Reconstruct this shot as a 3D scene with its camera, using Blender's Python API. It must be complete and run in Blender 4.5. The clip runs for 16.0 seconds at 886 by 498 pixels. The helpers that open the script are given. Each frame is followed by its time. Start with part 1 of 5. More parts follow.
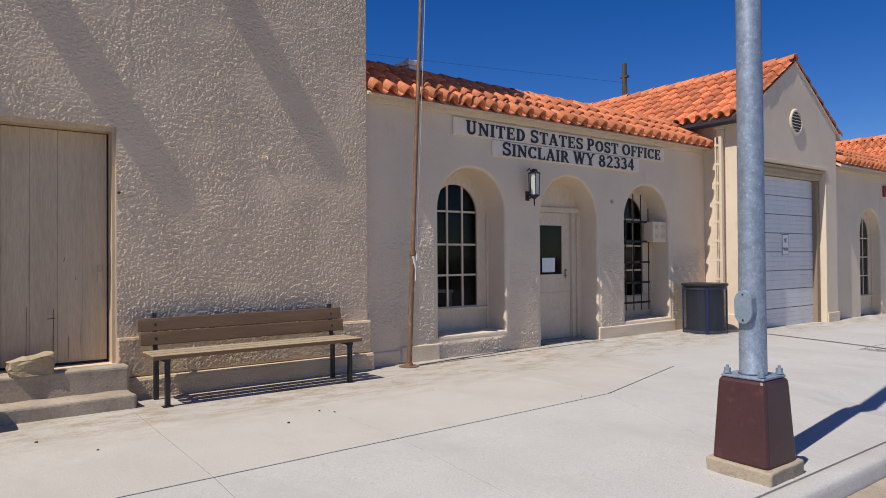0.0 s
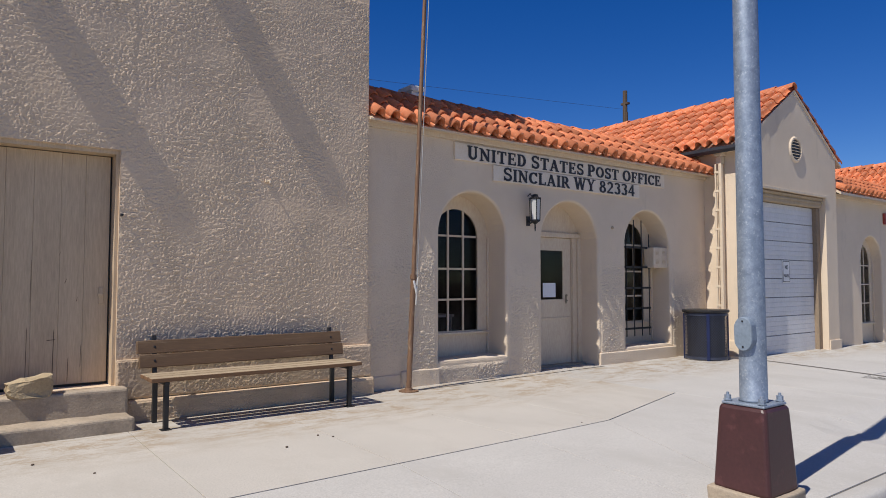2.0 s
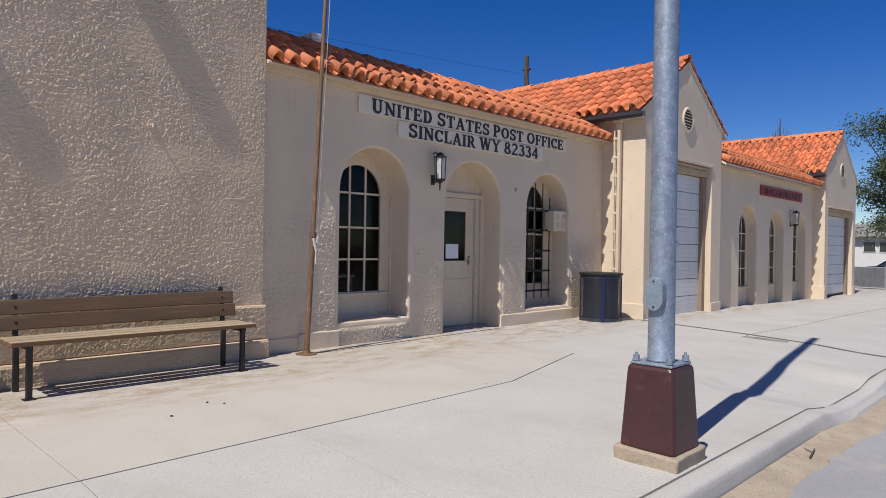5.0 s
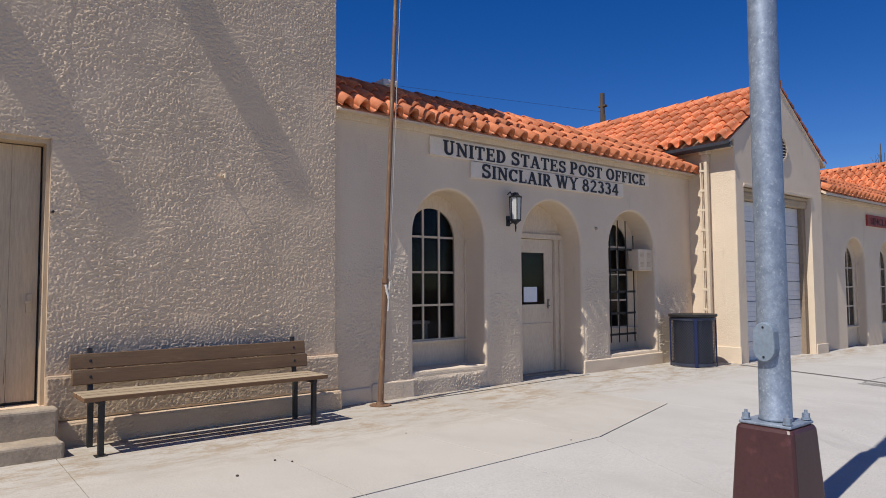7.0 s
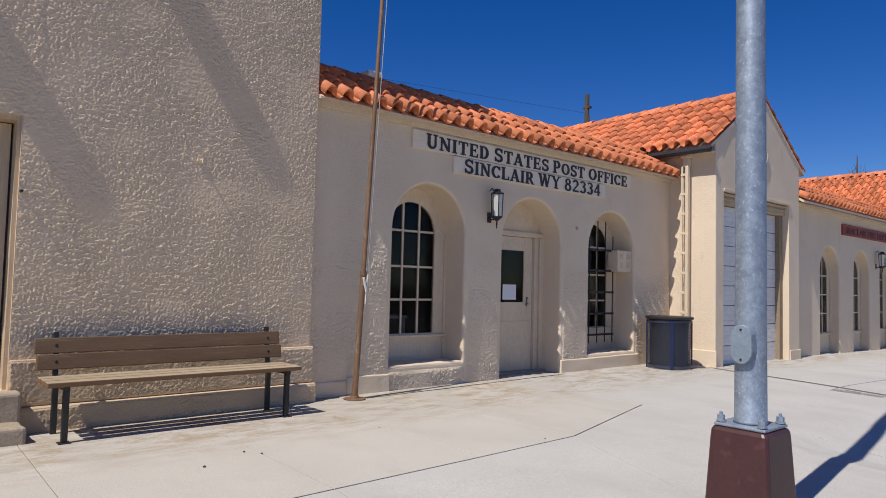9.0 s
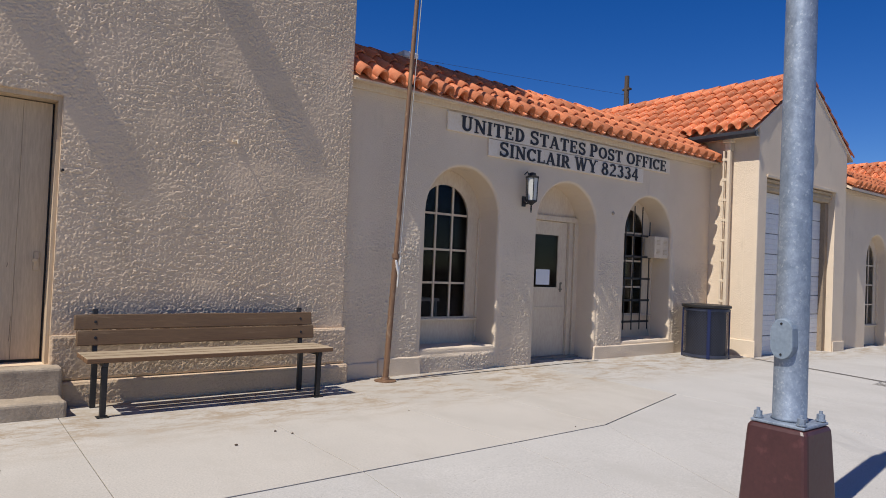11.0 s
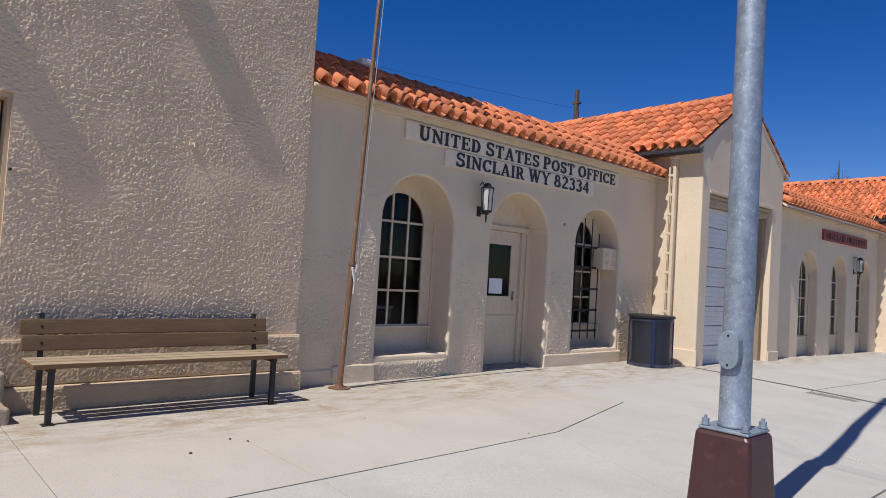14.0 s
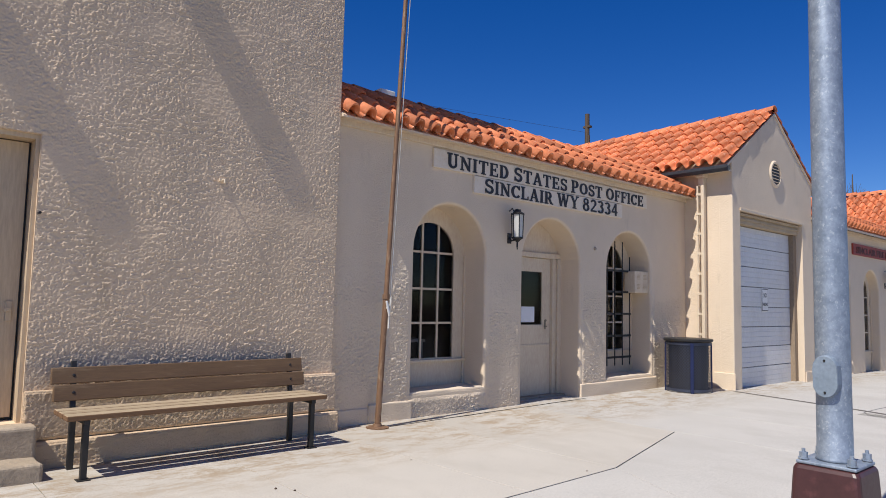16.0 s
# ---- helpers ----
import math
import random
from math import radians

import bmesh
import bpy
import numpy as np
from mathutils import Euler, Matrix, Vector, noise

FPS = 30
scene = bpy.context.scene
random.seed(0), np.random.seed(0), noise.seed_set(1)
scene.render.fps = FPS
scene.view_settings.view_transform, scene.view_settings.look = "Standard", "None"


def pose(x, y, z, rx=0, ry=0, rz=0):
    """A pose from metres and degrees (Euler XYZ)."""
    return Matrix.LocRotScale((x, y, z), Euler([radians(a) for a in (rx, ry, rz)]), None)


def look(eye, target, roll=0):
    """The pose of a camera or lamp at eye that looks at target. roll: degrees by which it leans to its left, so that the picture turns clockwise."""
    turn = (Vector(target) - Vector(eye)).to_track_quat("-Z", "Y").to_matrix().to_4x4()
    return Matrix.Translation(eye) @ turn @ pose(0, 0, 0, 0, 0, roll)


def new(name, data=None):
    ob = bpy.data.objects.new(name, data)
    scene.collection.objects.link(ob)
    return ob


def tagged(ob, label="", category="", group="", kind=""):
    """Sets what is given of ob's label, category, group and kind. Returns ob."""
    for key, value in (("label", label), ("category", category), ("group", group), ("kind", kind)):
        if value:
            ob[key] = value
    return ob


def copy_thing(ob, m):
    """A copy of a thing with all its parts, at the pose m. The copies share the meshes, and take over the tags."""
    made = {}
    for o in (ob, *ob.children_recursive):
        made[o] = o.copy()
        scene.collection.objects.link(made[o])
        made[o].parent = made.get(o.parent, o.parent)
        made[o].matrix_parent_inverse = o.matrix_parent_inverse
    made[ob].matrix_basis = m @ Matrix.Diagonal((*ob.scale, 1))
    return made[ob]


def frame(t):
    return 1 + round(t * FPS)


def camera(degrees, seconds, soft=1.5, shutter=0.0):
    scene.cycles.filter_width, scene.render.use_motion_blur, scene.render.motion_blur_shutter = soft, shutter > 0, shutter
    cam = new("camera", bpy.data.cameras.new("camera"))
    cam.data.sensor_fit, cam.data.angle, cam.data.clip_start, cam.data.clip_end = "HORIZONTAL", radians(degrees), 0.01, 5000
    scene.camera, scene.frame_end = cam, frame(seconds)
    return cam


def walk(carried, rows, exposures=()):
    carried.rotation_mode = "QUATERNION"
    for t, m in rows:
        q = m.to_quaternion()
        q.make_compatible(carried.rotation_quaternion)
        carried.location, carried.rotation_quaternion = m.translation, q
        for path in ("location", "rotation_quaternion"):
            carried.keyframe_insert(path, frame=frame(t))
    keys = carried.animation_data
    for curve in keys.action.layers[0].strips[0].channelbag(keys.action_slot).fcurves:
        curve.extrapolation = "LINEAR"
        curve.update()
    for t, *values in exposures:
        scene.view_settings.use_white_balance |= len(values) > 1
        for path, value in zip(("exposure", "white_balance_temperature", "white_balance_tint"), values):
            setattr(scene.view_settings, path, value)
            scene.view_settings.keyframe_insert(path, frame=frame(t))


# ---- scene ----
cam = camera(67.0, 16.0, soft=0.9)
PATH = [
    (0, (-4.652, -8.077, 1.523), (-3.444, -6.483, 1.548), -0.42),
    (0.5, (-4.667, -8.090, 1.519), (-3.468, -6.490, 1.557), -0.17),
    (1, (-4.678, -8.090, 1.528), (-3.475, -6.493, 1.577), 0.61),
    (1.5, (-4.676, -8.086, 1.525), (-3.495, -6.473, 1.583), 0.46),
    (2, (-4.660, -8.097, 1.525), (-3.456, -6.503, 1.622), 0.01),
    (2.5, (-4.623, -8.099, 1.520), (-3.377, -6.538, 1.624), 0.42),
    (3, (-4.598, -8.100, 1.517), (-3.315, -6.568, 1.591), 0.44),
    (3.5, (-4.571, -8.088, 1.501), (-3.265, -6.574, 1.530), 0.06),
    (3.7, (-4.576, -8.010, 1.480), (-3.242, -6.520, 1.475), 1.01),
    (5.8, (-4.355, -7.666, 1.473), (-2.897, -6.296, 1.472), 0.20),
    (6, (-4.307, -7.607, 1.484), (-2.924, -6.163, 1.528), -0.48),
    (6.5, (-4.249, -7.579, 1.494), (-2.950, -6.062, 1.609), -0.37),
    (7, (-4.199, -7.534, 1.498), (-2.940, -5.984, 1.613), -0.35),
    (7.5, (-4.194, -7.514, 1.481), (-2.936, -5.964, 1.600), 0.49),
    (8, (-4.180, -7.505, 1.493), (-2.911, -5.962, 1.596), 0.67),
    (8.5, (-4.162, -7.504, 1.476), (-2.892, -5.962, 1.569), 0.61),
    (8.7, (-4.147, -7.478, 1.472), (-2.856, -5.954, 1.579), 1.13),
    (10.8, (-4.124, -7.495, 1.511), (-2.788, -6.008, 1.560), 2.16),
    (11, (-4.091, -7.449, 1.504), (-2.864, -5.871, 1.551), 2.45),
    (11.5, (-4.171, -7.481, 1.481), (-3.099, -5.793, 1.490), 2.98),
    (12, (-4.203, -7.481, 1.476), (-3.108, -5.808, 1.506), 2.16),
    (12.5, (-4.238, -7.479, 1.458), (-3.125, -5.818, 1.393), 2.62),
    (13, (-4.261, -7.480, 1.452), (-3.119, -5.840, 1.399), 2.98),
    (13.5, (-4.201, -7.492, 1.495), (-2.858, -6.011, 1.535), 5.37),
    (14, (-4.220, -7.446, 1.519), (-2.877, -5.966, 1.594), 3.39),
    (14.5, (-4.287, -7.353, 1.518), (-2.974, -5.848, 1.611), 1.15),
    (15, (-4.342, -7.261, 1.519), (-3.040, -5.752, 1.685), 0.90),
    (15.5, (-4.361, -7.161, 1.526), (-3.056, -5.655, 1.695), 3.01),
    (16, (-4.286, -7.017, 1.522), (-2.968, -5.521, 1.684), 1.26),
]
walk(cam, [(t, look(eye, target, roll)) for t, eye, target, roll in PATH],
     [(0.0, -0.08), (14.5, -0.08), (15.2, 0.02), (16, 0.1)])

# ---- world, sun and exposure ----
SUN = Vector((1.0, 0.145, -1.5)).normalized()
world = bpy.data.worlds.new("sky_world")
scene.world = world
world.use_nodes = True
wn = world.node_tree.nodes
sky = wn.new("ShaderNodeTexSky")
sky.sky_type, sky.sun_disc = "NISHITA", False
sky.sun_elevation = math.asin(-SUN.z)
sky.sun_rotation = math.atan2(-SUN.x, -SUN.y)
sky.altitude, sky.air_density, sky.dust_density, sky.ozone_density = 2000, 1.0, 0.5, 2.7
wn["Background"].inputs["Strength"].default_value = 0.054
deep = wn.new("ShaderNodeHueSaturation")
deep.inputs["Saturation"].default_value = 1.4
deep.inputs["Hue"].default_value = 0.517
deep.inputs["Value"].default_value = 1.9
world.node_tree.links.new(sky.outputs[0], deep.inputs["Color"])
world.node_tree.links.new(deep.outputs[0], wn["Background"].inputs["Color"])
sun = new("sun", bpy.data.lights.new("sun", "SUN"))
sun.data.energy, sun.data.angle, sun.data.color = 5.0, radians(0.35), (1.0, 0.957, 0.893)
sun.matrix_world = look((-20, -5, 30), Vector((-20, -5, 30)) + SUN)

# ---- materials ----


def material(name, rough=0.8, metal=0.0):
    m = bpy.data.materials.new(name)
    m.use_nodes = True
    b = m.node_tree.nodes["Principled BSDF"]
    b.inputs["Roughness"].default_value, b.inputs["Metallic"].default_value = rough, metal
    return m, m.node_tree, b


def node(tree, kind, **values):
    n = tree.nodes.new(kind)
    for key, value in values.items():
        n.inputs[key.replace("_", " ")].default_value = value
    return n


def mix(tree, fac, a, b, blend="MIX"):
    n = tree.nodes.new("ShaderNodeMix")
    n.data_type, n.blend_type = "RGBA", blend
    for i, v in ((0, fac), (6, a), (7, b)):
        if isinstance(v, bpy.types.NodeSocket):
            tree.links.new(v, n.inputs[i])
        else:
            n.inputs[i].default_value = (*v, 1) if isinstance(v, tuple) else v
    return n.outputs[2]


def ramp(tree, src, lo, hi):
    n = tree.nodes.new("ShaderNodeMapRange")
    tree.links.new(src, n.inputs[0])
    n.inputs[1].default_value, n.inputs[2].default_value = lo, hi
    return n.outputs[0]


def noise_out(tree, scale, detail=4.0, rough=0.6, stretch=(1, 1, 1), coords="Object"):
    c = tree.nodes.new("ShaderNodeTexCoord")
    mp = tree.nodes.new("ShaderNodeMapping")
    mp.inputs["Scale"].default_value = stretch
    tree.links.new(c.outputs[coords], mp.inputs["Vector"])
    n = node(tree, "ShaderNodeTexNoise", Scale=scale, Detail=detail, Roughness=rough)
    tree.links.new(mp.outputs[0], n.inputs["Vector"])
    return n.outputs["Fac"]


def bump(tree, b, height, strength, distance, under=None):
    n = node(tree, "ShaderNodeBump", Strength=strength, Distance=distance)
    tree.links.new(height, n.inputs["Height"])
    if under is not None:
        tree.links.new(under, n.inputs["Normal"])
    tree.links.new(n.outputs[0], b.inputs["Normal"])
    return n.outputs[0]


def surface(name, c1, c2, rough=0.8, metal=0.0, scale=3.0, fine=40.0, relief=0.3, dist=0.004,
            stretch=(1, 1, 1), vary=0.0, c3=None, rough_var=0.1):
    """A surface with colour variation at two scales, fine relief and, for repeats, a shift per object."""
    m, t, b = material(name, rough, metal)
    big = ramp(t, noise_out(t, scale, 5.0, 0.6, stretch), 0.35, 0.65)
    col = mix(t, big, c1, c2)
    small = noise_out(t, fine, 4.0, 0.65, stretch)
    col = mix(t, 0.35, col, mix(t, ramp(t, small, 0.25, 0.75), (0.25, 0.25, 0.25), (0.75, 0.75, 0.75)), "OVERLAY")
    if c3:
        col = mix(t, ramp(t, noise_out(t, scale * 2.7, 6.0, 0.7, stretch), 0.56, 0.68), col, c3)
    if vary:
        info = t.nodes.new("ShaderNodeObjectInfo")
        v = t.nodes.new("ShaderNodeMapRange")
        t.links.new(info.outputs["Random"], v.inputs[0])
        v.inputs[3].default_value, v.inputs[4].default_value = 1 - vary, 1 + vary
        hsv = t.nodes.new("ShaderNodeHueSaturation")
        t.links.new(v.outputs[0], hsv.inputs["Value"])
        t.links.new(col, hsv.inputs["Color"])
        col = hsv.outputs[0]
    t.links.new(col, b.inputs["Base Color"])
    rr = t.nodes.new("ShaderNodeMapRange")
    t.links.new(small, rr.inputs[0])
    rr.inputs[3].default_value, rr.inputs[4].default_value = max(0.02, rough - rough_var), min(1.0, rough + rough_var)
    t.links.new(rr.outputs[0], b.inputs["Roughness"])
    if relief:
        bump(t, b, small, relief, dist)
    return m


def stucco(name, base, dark, strength=1.0, dist=0.035, size=1.0):
    """Hand-thrown stucco: lumps of some centimetres, fine grit and faint stains."""
    m, t, b = material(name, 0.9)
    big = ramp(t, noise_out(t, 0.9, 5.0, 0.6), 0.35, 0.7)
    col = mix(t, big, base, dark)
    grit = noise_out(t, 120.0, 3.0, 0.6)
    col = mix(t, 0.25, col, mix(t, grit, (0.3, 0.3, 0.3), (0.7, 0.7, 0.7)), "OVERLAY")
    run = ramp(t, noise_out(t, 2.2, 5.0, 0.65, (1, 1, 0.35)), 0.6, 0.78)
    col = mix(t, run, col, tuple(0.86 * v for v in dark))
    t.links.new(col, b.inputs["Base Color"])
    lumps = noise_out(t, 34.0 * size, 5.0, 0.62, (0.75, 1.0, 1.25))
    w = node(t, "ShaderNodeTexNoise", Scale=17.0 * size, Detail=3.0, Roughness=0.6, Distortion=0.9)
    w.noise_type = "RIDGED_MULTIFRACTAL"
    c = t.nodes.new("ShaderNodeTexCoord")
    mp = t.nodes.new("ShaderNodeMapping")
    mp.inputs["Scale"].default_value = (0.9, 1.0, 1.2)
    t.links.new(c.outputs["Object"], mp.inputs["Vector"])
    t.links.new(mp.outputs[0], w.inputs["Vector"])
    add = t.nodes.new("ShaderNodeMath")
    add.operation = "MULTIPLY_ADD"
    t.links.new(w.outputs["Fac"], add.inputs[0])
    add.inputs[1].default_value = 0.28
    t.links.new(lumps, add.inputs[2])
    # trowelled patches lie flatter than the thrown ones
    patch = t.nodes.new("ShaderNodeMapRange")
    t.links.new(noise_out(t, 1.6, 3.0, 0.6), patch.inputs[0])
    patch.inputs[1].default_value, patch.inputs[2].default_value = 0.36, 0.58
    patch.inputs[3].default_value, patch.inputs[4].default_value = 0.28, 1.0
    amp = t.nodes.new("ShaderNodeMath")
    amp.operation = "MULTIPLY"
    t.links.new(add.outputs[0], amp.inputs[0])
    t.links.new(patch.outputs[0], amp.inputs[1])
    first = bump(t, b, amp.outputs[0], strength, dist)
    bump(t, b, grit, 0.35, 0.004, first)
    return m


M = {}
M["stucco"] = stucco("stucco", (0.735, 0.60, 0.445), (0.67, 0.545, 0.40), 0.7, 0.012, 1.3)
M["stucco_rough"] = stucco("stucco_rough", (0.72, 0.55, 0.38), (0.65, 0.495, 0.335), 0.45, 0.008, 1.8)
M["stucco_dirty"] = stucco("stucco_dirty", (0.67, 0.505, 0.345), (0.55, 0.405, 0.265), 0.8, 0.012, 1.6)
M["cream_paint"] = surface("cream_paint", (0.69, 0.565, 0.41), (0.63, 0.51, 0.37), 0.6, scale=2.5, relief=0.15, stretch=(1, 1, 0.3))
M["old_door_paint"] = surface("old_door_paint", (0.57, 0.435, 0.285), (0.51, 0.385, 0.25), 0.65, scale=2.0, fine=22, relief=0.25,
                              dist=0.004, stretch=(3, 3, 0.3), c3=(0.49, 0.37, 0.24))
M["white_paint"] = surface("white_paint", (0.78, 0.77, 0.74), (0.70, 0.69, 0.66), 0.5, scale=2.0, relief=0.1)
M["sign_paint"] = surface("sign_paint", (0.80, 0.69, 0.545), (0.73, 0.625, 0.485), 0.6, scale=2.0, relief=0.1)
M["black_paint"] = surface("black_paint", (0.02, 0.018, 0.02), (0.03, 0.028, 0.03), 0.5, relief=0.1)
M["tile"] = surface("terracotta", (0.69, 0.23, 0.095), (0.56, 0.155, 0.055), 0.75, scale=5.0, fine=60, relief=0.3, vary=0.28, c3=(0.80, 0.47, 0.33))
M["concrete"] = surface("concrete", (0.485, 0.46, 0.42), (0.445, 0.422, 0.385), 0.9, scale=0.8, fine=70, relief=0.25, dist=0.003)
M["old_concrete"] = surface("old_concrete", (0.44, 0.355, 0.26), (0.34, 0.272, 0.197), 0.95, scale=3.0, fine=45, relief=0.6, dist=0.01, c3=(0.27, 0.225, 0.17))
M["asphalt"] = surface("asphalt", (0.34, 0.33, 0.33), (0.29, 0.28, 0.28), 0.95, scale=0.6, fine=90, relief=0.6, dist=0.006, c3=(0.38, 0.35, 0.31))
M["soil"] = surface("dry_soil", (0.20, 0.155, 0.11), (0.135, 0.105, 0.075), 0.95, scale=0.05, fine=12, relief=0.6, dist=0.02)
M["open_joint"] = surface("open_joint", (0.05, 0.043, 0.036), (0.035, 0.03, 0.025), 1.0, relief=0.3)
M["joint"] = surface("joint_grit", (0.17, 0.155, 0.135), (0.12, 0.108, 0.095), 1.0, relief=0.3)
M["bench_wood"] = surface("brown_bench_paint", (0.165, 0.096, 0.046), (0.115, 0.066, 0.032), 0.6, scale=3.0, fine=30, relief=0.3, stretch=(0.25, 3, 3), c3=(0.22, 0.145, 0.08))
M["worn_wood"] = surface("worn_seat_wood", (0.42, 0.33, 0.22), (0.31, 0.235, 0.15), 0.75, scale=4.0, fine=30, relief=0.5, stretch=(0.2, 3, 3), c3=(0.20, 0.13, 0.075))
M["black_iron"] = surface("black_iron", (0.022, 0.022, 0.024), (0.04, 0.037, 0.035), 0.5, 0.4, relief=0.2)
M["rust"] = surface("rusty_pole", (0.24, 0.135, 0.075), (0.17, 0.095, 0.055), 0.65, 0.3, scale=6, fine=50, relief=0.3, stretch=(1, 1, 0.25), c3=(0.36, 0.25, 0.16))
M["galvanised"] = surface("galvanised_steel", (0.32, 0.37, 0.44), (0.22, 0.265, 0.325), 0.5, 0.45, scale=14, fine=60, relief=0.12, c3=(0.48, 0.52, 0.56))
M["grey_plate"] = surface("grey_plate", (0.25, 0.30, 0.36), (0.21, 0.26, 0.31), 0.5, 0.2, relief=0.1)
M["brown_trim"] = surface("brown_trim", (0.30, 0.22, 0.145), (0.23, 0.17, 0.11), 0.75, scale=3, relief=0.2, stretch=(1, 1, 0.4))
M["ochre_trim"] = surface("ochre_trim", (0.50, 0.385, 0.25), (0.42, 0.32, 0.20), 0.75, scale=3, relief=0.2)
M["maroon"] = surface("maroon_paint", (0.068, 0.023, 0.023), (0.055, 0.019, 0.019), 0.42, scale=2.5, relief=0.1, c3=(0.10, 0.035, 0.035))
M["rock"] = surface("sandstone", (0.46, 0.36, 0.22), (0.36, 0.27, 0.16), 0.9, scale=6, fine=40, relief=0.8, dist=0.015)
M["navy"] = surface("navy_mesh", (0.06, 0.068, 0.10), (0.04, 0.047, 0.075), 0.45, 0.3, relief=0.1)
M["navy_band"] = surface("navy_band", (0.016, 0.024, 0.085), (0.012, 0.019, 0.065), 0.4, 0.2, relief=0.1)
M["red_sign"] = surface("red_sign_paint", (0.33, 0.045, 0.03), (0.25, 0.035, 0.025), 0.6, relief=0.15)
M["red_relief"] = surface("dark_red_letters", (0.11, 0.018, 0.014), (0.09, 0.015, 0.012), 0.6, relief=0.1)
M["gutter_metal"] = surface("gutter_metal", (0.06, 0.065, 0.075), (0.045, 0.05, 0.06), 0.45, 0.3, relief=0.1)
M["garage_white"] = surface("garage_panel", (0.68, 0.67, 0.66), (0.60, 0.59, 0.58), 0.45, scale=1.2, relief=0.1, stretch=(1, 1, 0.4))
# near-black: the shade inside the rooms is painted into this colour
M["interior"] = surface("interior_shade", (0.03, 0.029, 0.028), (0.022, 0.021, 0.02), 0.9, relief=0.1)
M["weathered_wood"] = surface("weathered_pole", (0.11, 0.075, 0.05), (0.075, 0.05, 0.035), 0.9, scale=4, relief=0.5, stretch=(3, 3, 0.2))
M["cable"] = surface("cable_rubber", (0.02, 0.02, 0.025), (0.03, 0.03, 0.035), 0.6, relief=0.0)
M["rope"] = surface("white_rope", (0.58, 0.55, 0.50), (0.45, 0.43, 0.39), 0.8, fine=200, relief=0.3)
M["leaf"] = surface("dusty_leaves", (0.05, 0.075, 0.03), (0.085, 0.11, 0.045), 0.7, scale=1.2, fine=9, relief=0.0)
M["car_paint"] = surface("dark_blue_car_paint", (0.012, 0.016, 0.03), (0.015, 0.02, 0.035), 0.2, relief=0.0, rough_var=0.05)
M["car_glass"] = surface("tinted_car_glass", (0.03, 0.035, 0.045), (0.04, 0.045, 0.055), 0.06, relief=0.0, rough_var=0.03)
M["rubber"] = surface("tyre_rubber", (0.02, 0.02, 0.02), (0.03, 0.03, 0.03), 0.8, relief=0.2)
M["siding"] = surface("white_siding", (0.72, 0.71, 0.69), (0.66, 0.65, 0.63), 0.6, scale=1.0, relief=0.1)
M["shingle"] = surface("grey_shingles", (0.26, 0.24, 0.23), (0.19, 0.18, 0.17), 0.9, scale=2.0, fine=20, relief=0.4)
M["fence_metal"] = surface("dull_fence_metal", (0.34, 0.345, 0.35), (0.28, 0.285, 0.29), 0.6, 0.2, scale=1.5, relief=0.2, c3=(0.22, 0.19, 0.16))
M["sand"] = surface("gutter_sand", (0.44, 0.36, 0.26), (0.36, 0.29, 0.21), 0.95, scale=3.0, fine=60, relief=0.8, dist=0.012, c3=(0.28, 0.23, 0.17))
M["bark"] = surface("bark", (0.12, 0.09, 0.07), (0.09, 0.07, 0.055), 0.95, relief=0.4)
M["paper"] = surface("paper_notice", (0.75, 0.76, 0.78), (0.70, 0.71, 0.73), 0.7, relief=0.0)
M["brass"] = surface("dull_latch", (0.30, 0.26, 0.20), (0.22, 0.19, 0.15), 0.45, 0.7, relief=0.1)
M["lantern_glass"], _t, _b = material("frosted_lantern_glass", 0.35)
_b.inputs["Base Color"].default_value = (0.75, 0.74, 0.68, 1)
_b.inputs["Transmission Weight"].default_value = 0.35
M["glass"], _t, _b = material("window_glass", 0.03)
_b.inputs["Base Color"].default_value = (0.52, 0.50, 0.49, 1)
_b.inputs["Transmission Weight"].default_value = 1.0
_b.inputs["IOR"].default_value = 1.22

# dirt on the pavement: tan blotches with ragged outlines, thickest in the old strip along the walls
t_ = M["concrete"].node_tree
b_ = t_.nodes["Principled BSDF"]
old = b_.inputs["Base Color"].links[0].from_socket
geo = t_.nodes.new("ShaderNodeNewGeometry")
sep = t_.nodes.new("ShaderNodeSeparateXYZ")
t_.links.new(geo.outputs["Position"], sep.inputs[0])
band = ramp(t_, sep.outputs["Y"], -2.1, -1.2)
blot = ramp(t_, noise_out(t_, 3.4, 12.0, 0.86, (0.55, 1.3, 1)), 0.46, 0.56)
mul = t_.nodes.new("ShaderNodeMath")
mul.operation = "MULTIPLY"
t_.links.new(band, mul.inputs[0])
t_.links.new(blot, mul.inputs[1])
t_.links.new(mix(t_, mul.outputs[0], old, (0.33, 0.265, 0.19)), b_.inputs["Base Color"])

# the seat is bare and pale only where it is sat on: its edges keep the brown paint
t_ = M["worn_wood"].node_tree
b_ = t_.nodes["Principled BSDF"]
old = b_.inputs["Base Color"].links[0].from_socket
geo = t_.nodes.new("ShaderNodeNewGeometry")
sep = t_.nodes.new("ShaderNodeSeparateXYZ")
t_.links.new(geo.outputs["Normal"], sep.inputs[0])
rag = t_.nodes.new("ShaderNodeMath")
rag.operation = "MULTIPLY_ADD"
t_.links.new(noise_out(t_, 9.0, 5.0, 0.7, (0.4, 2, 2)), rag.inputs[0])
rag.inputs[1].default_value = 0.9
t_.links.new(sep.outputs["Z"], rag.inputs[2])
t_.links.new(mix(t_, ramp(t_, rag.outputs[0], 0.9, 1.25), (0.17, 0.09, 0.042), old), b_.inputs["Base Color"])

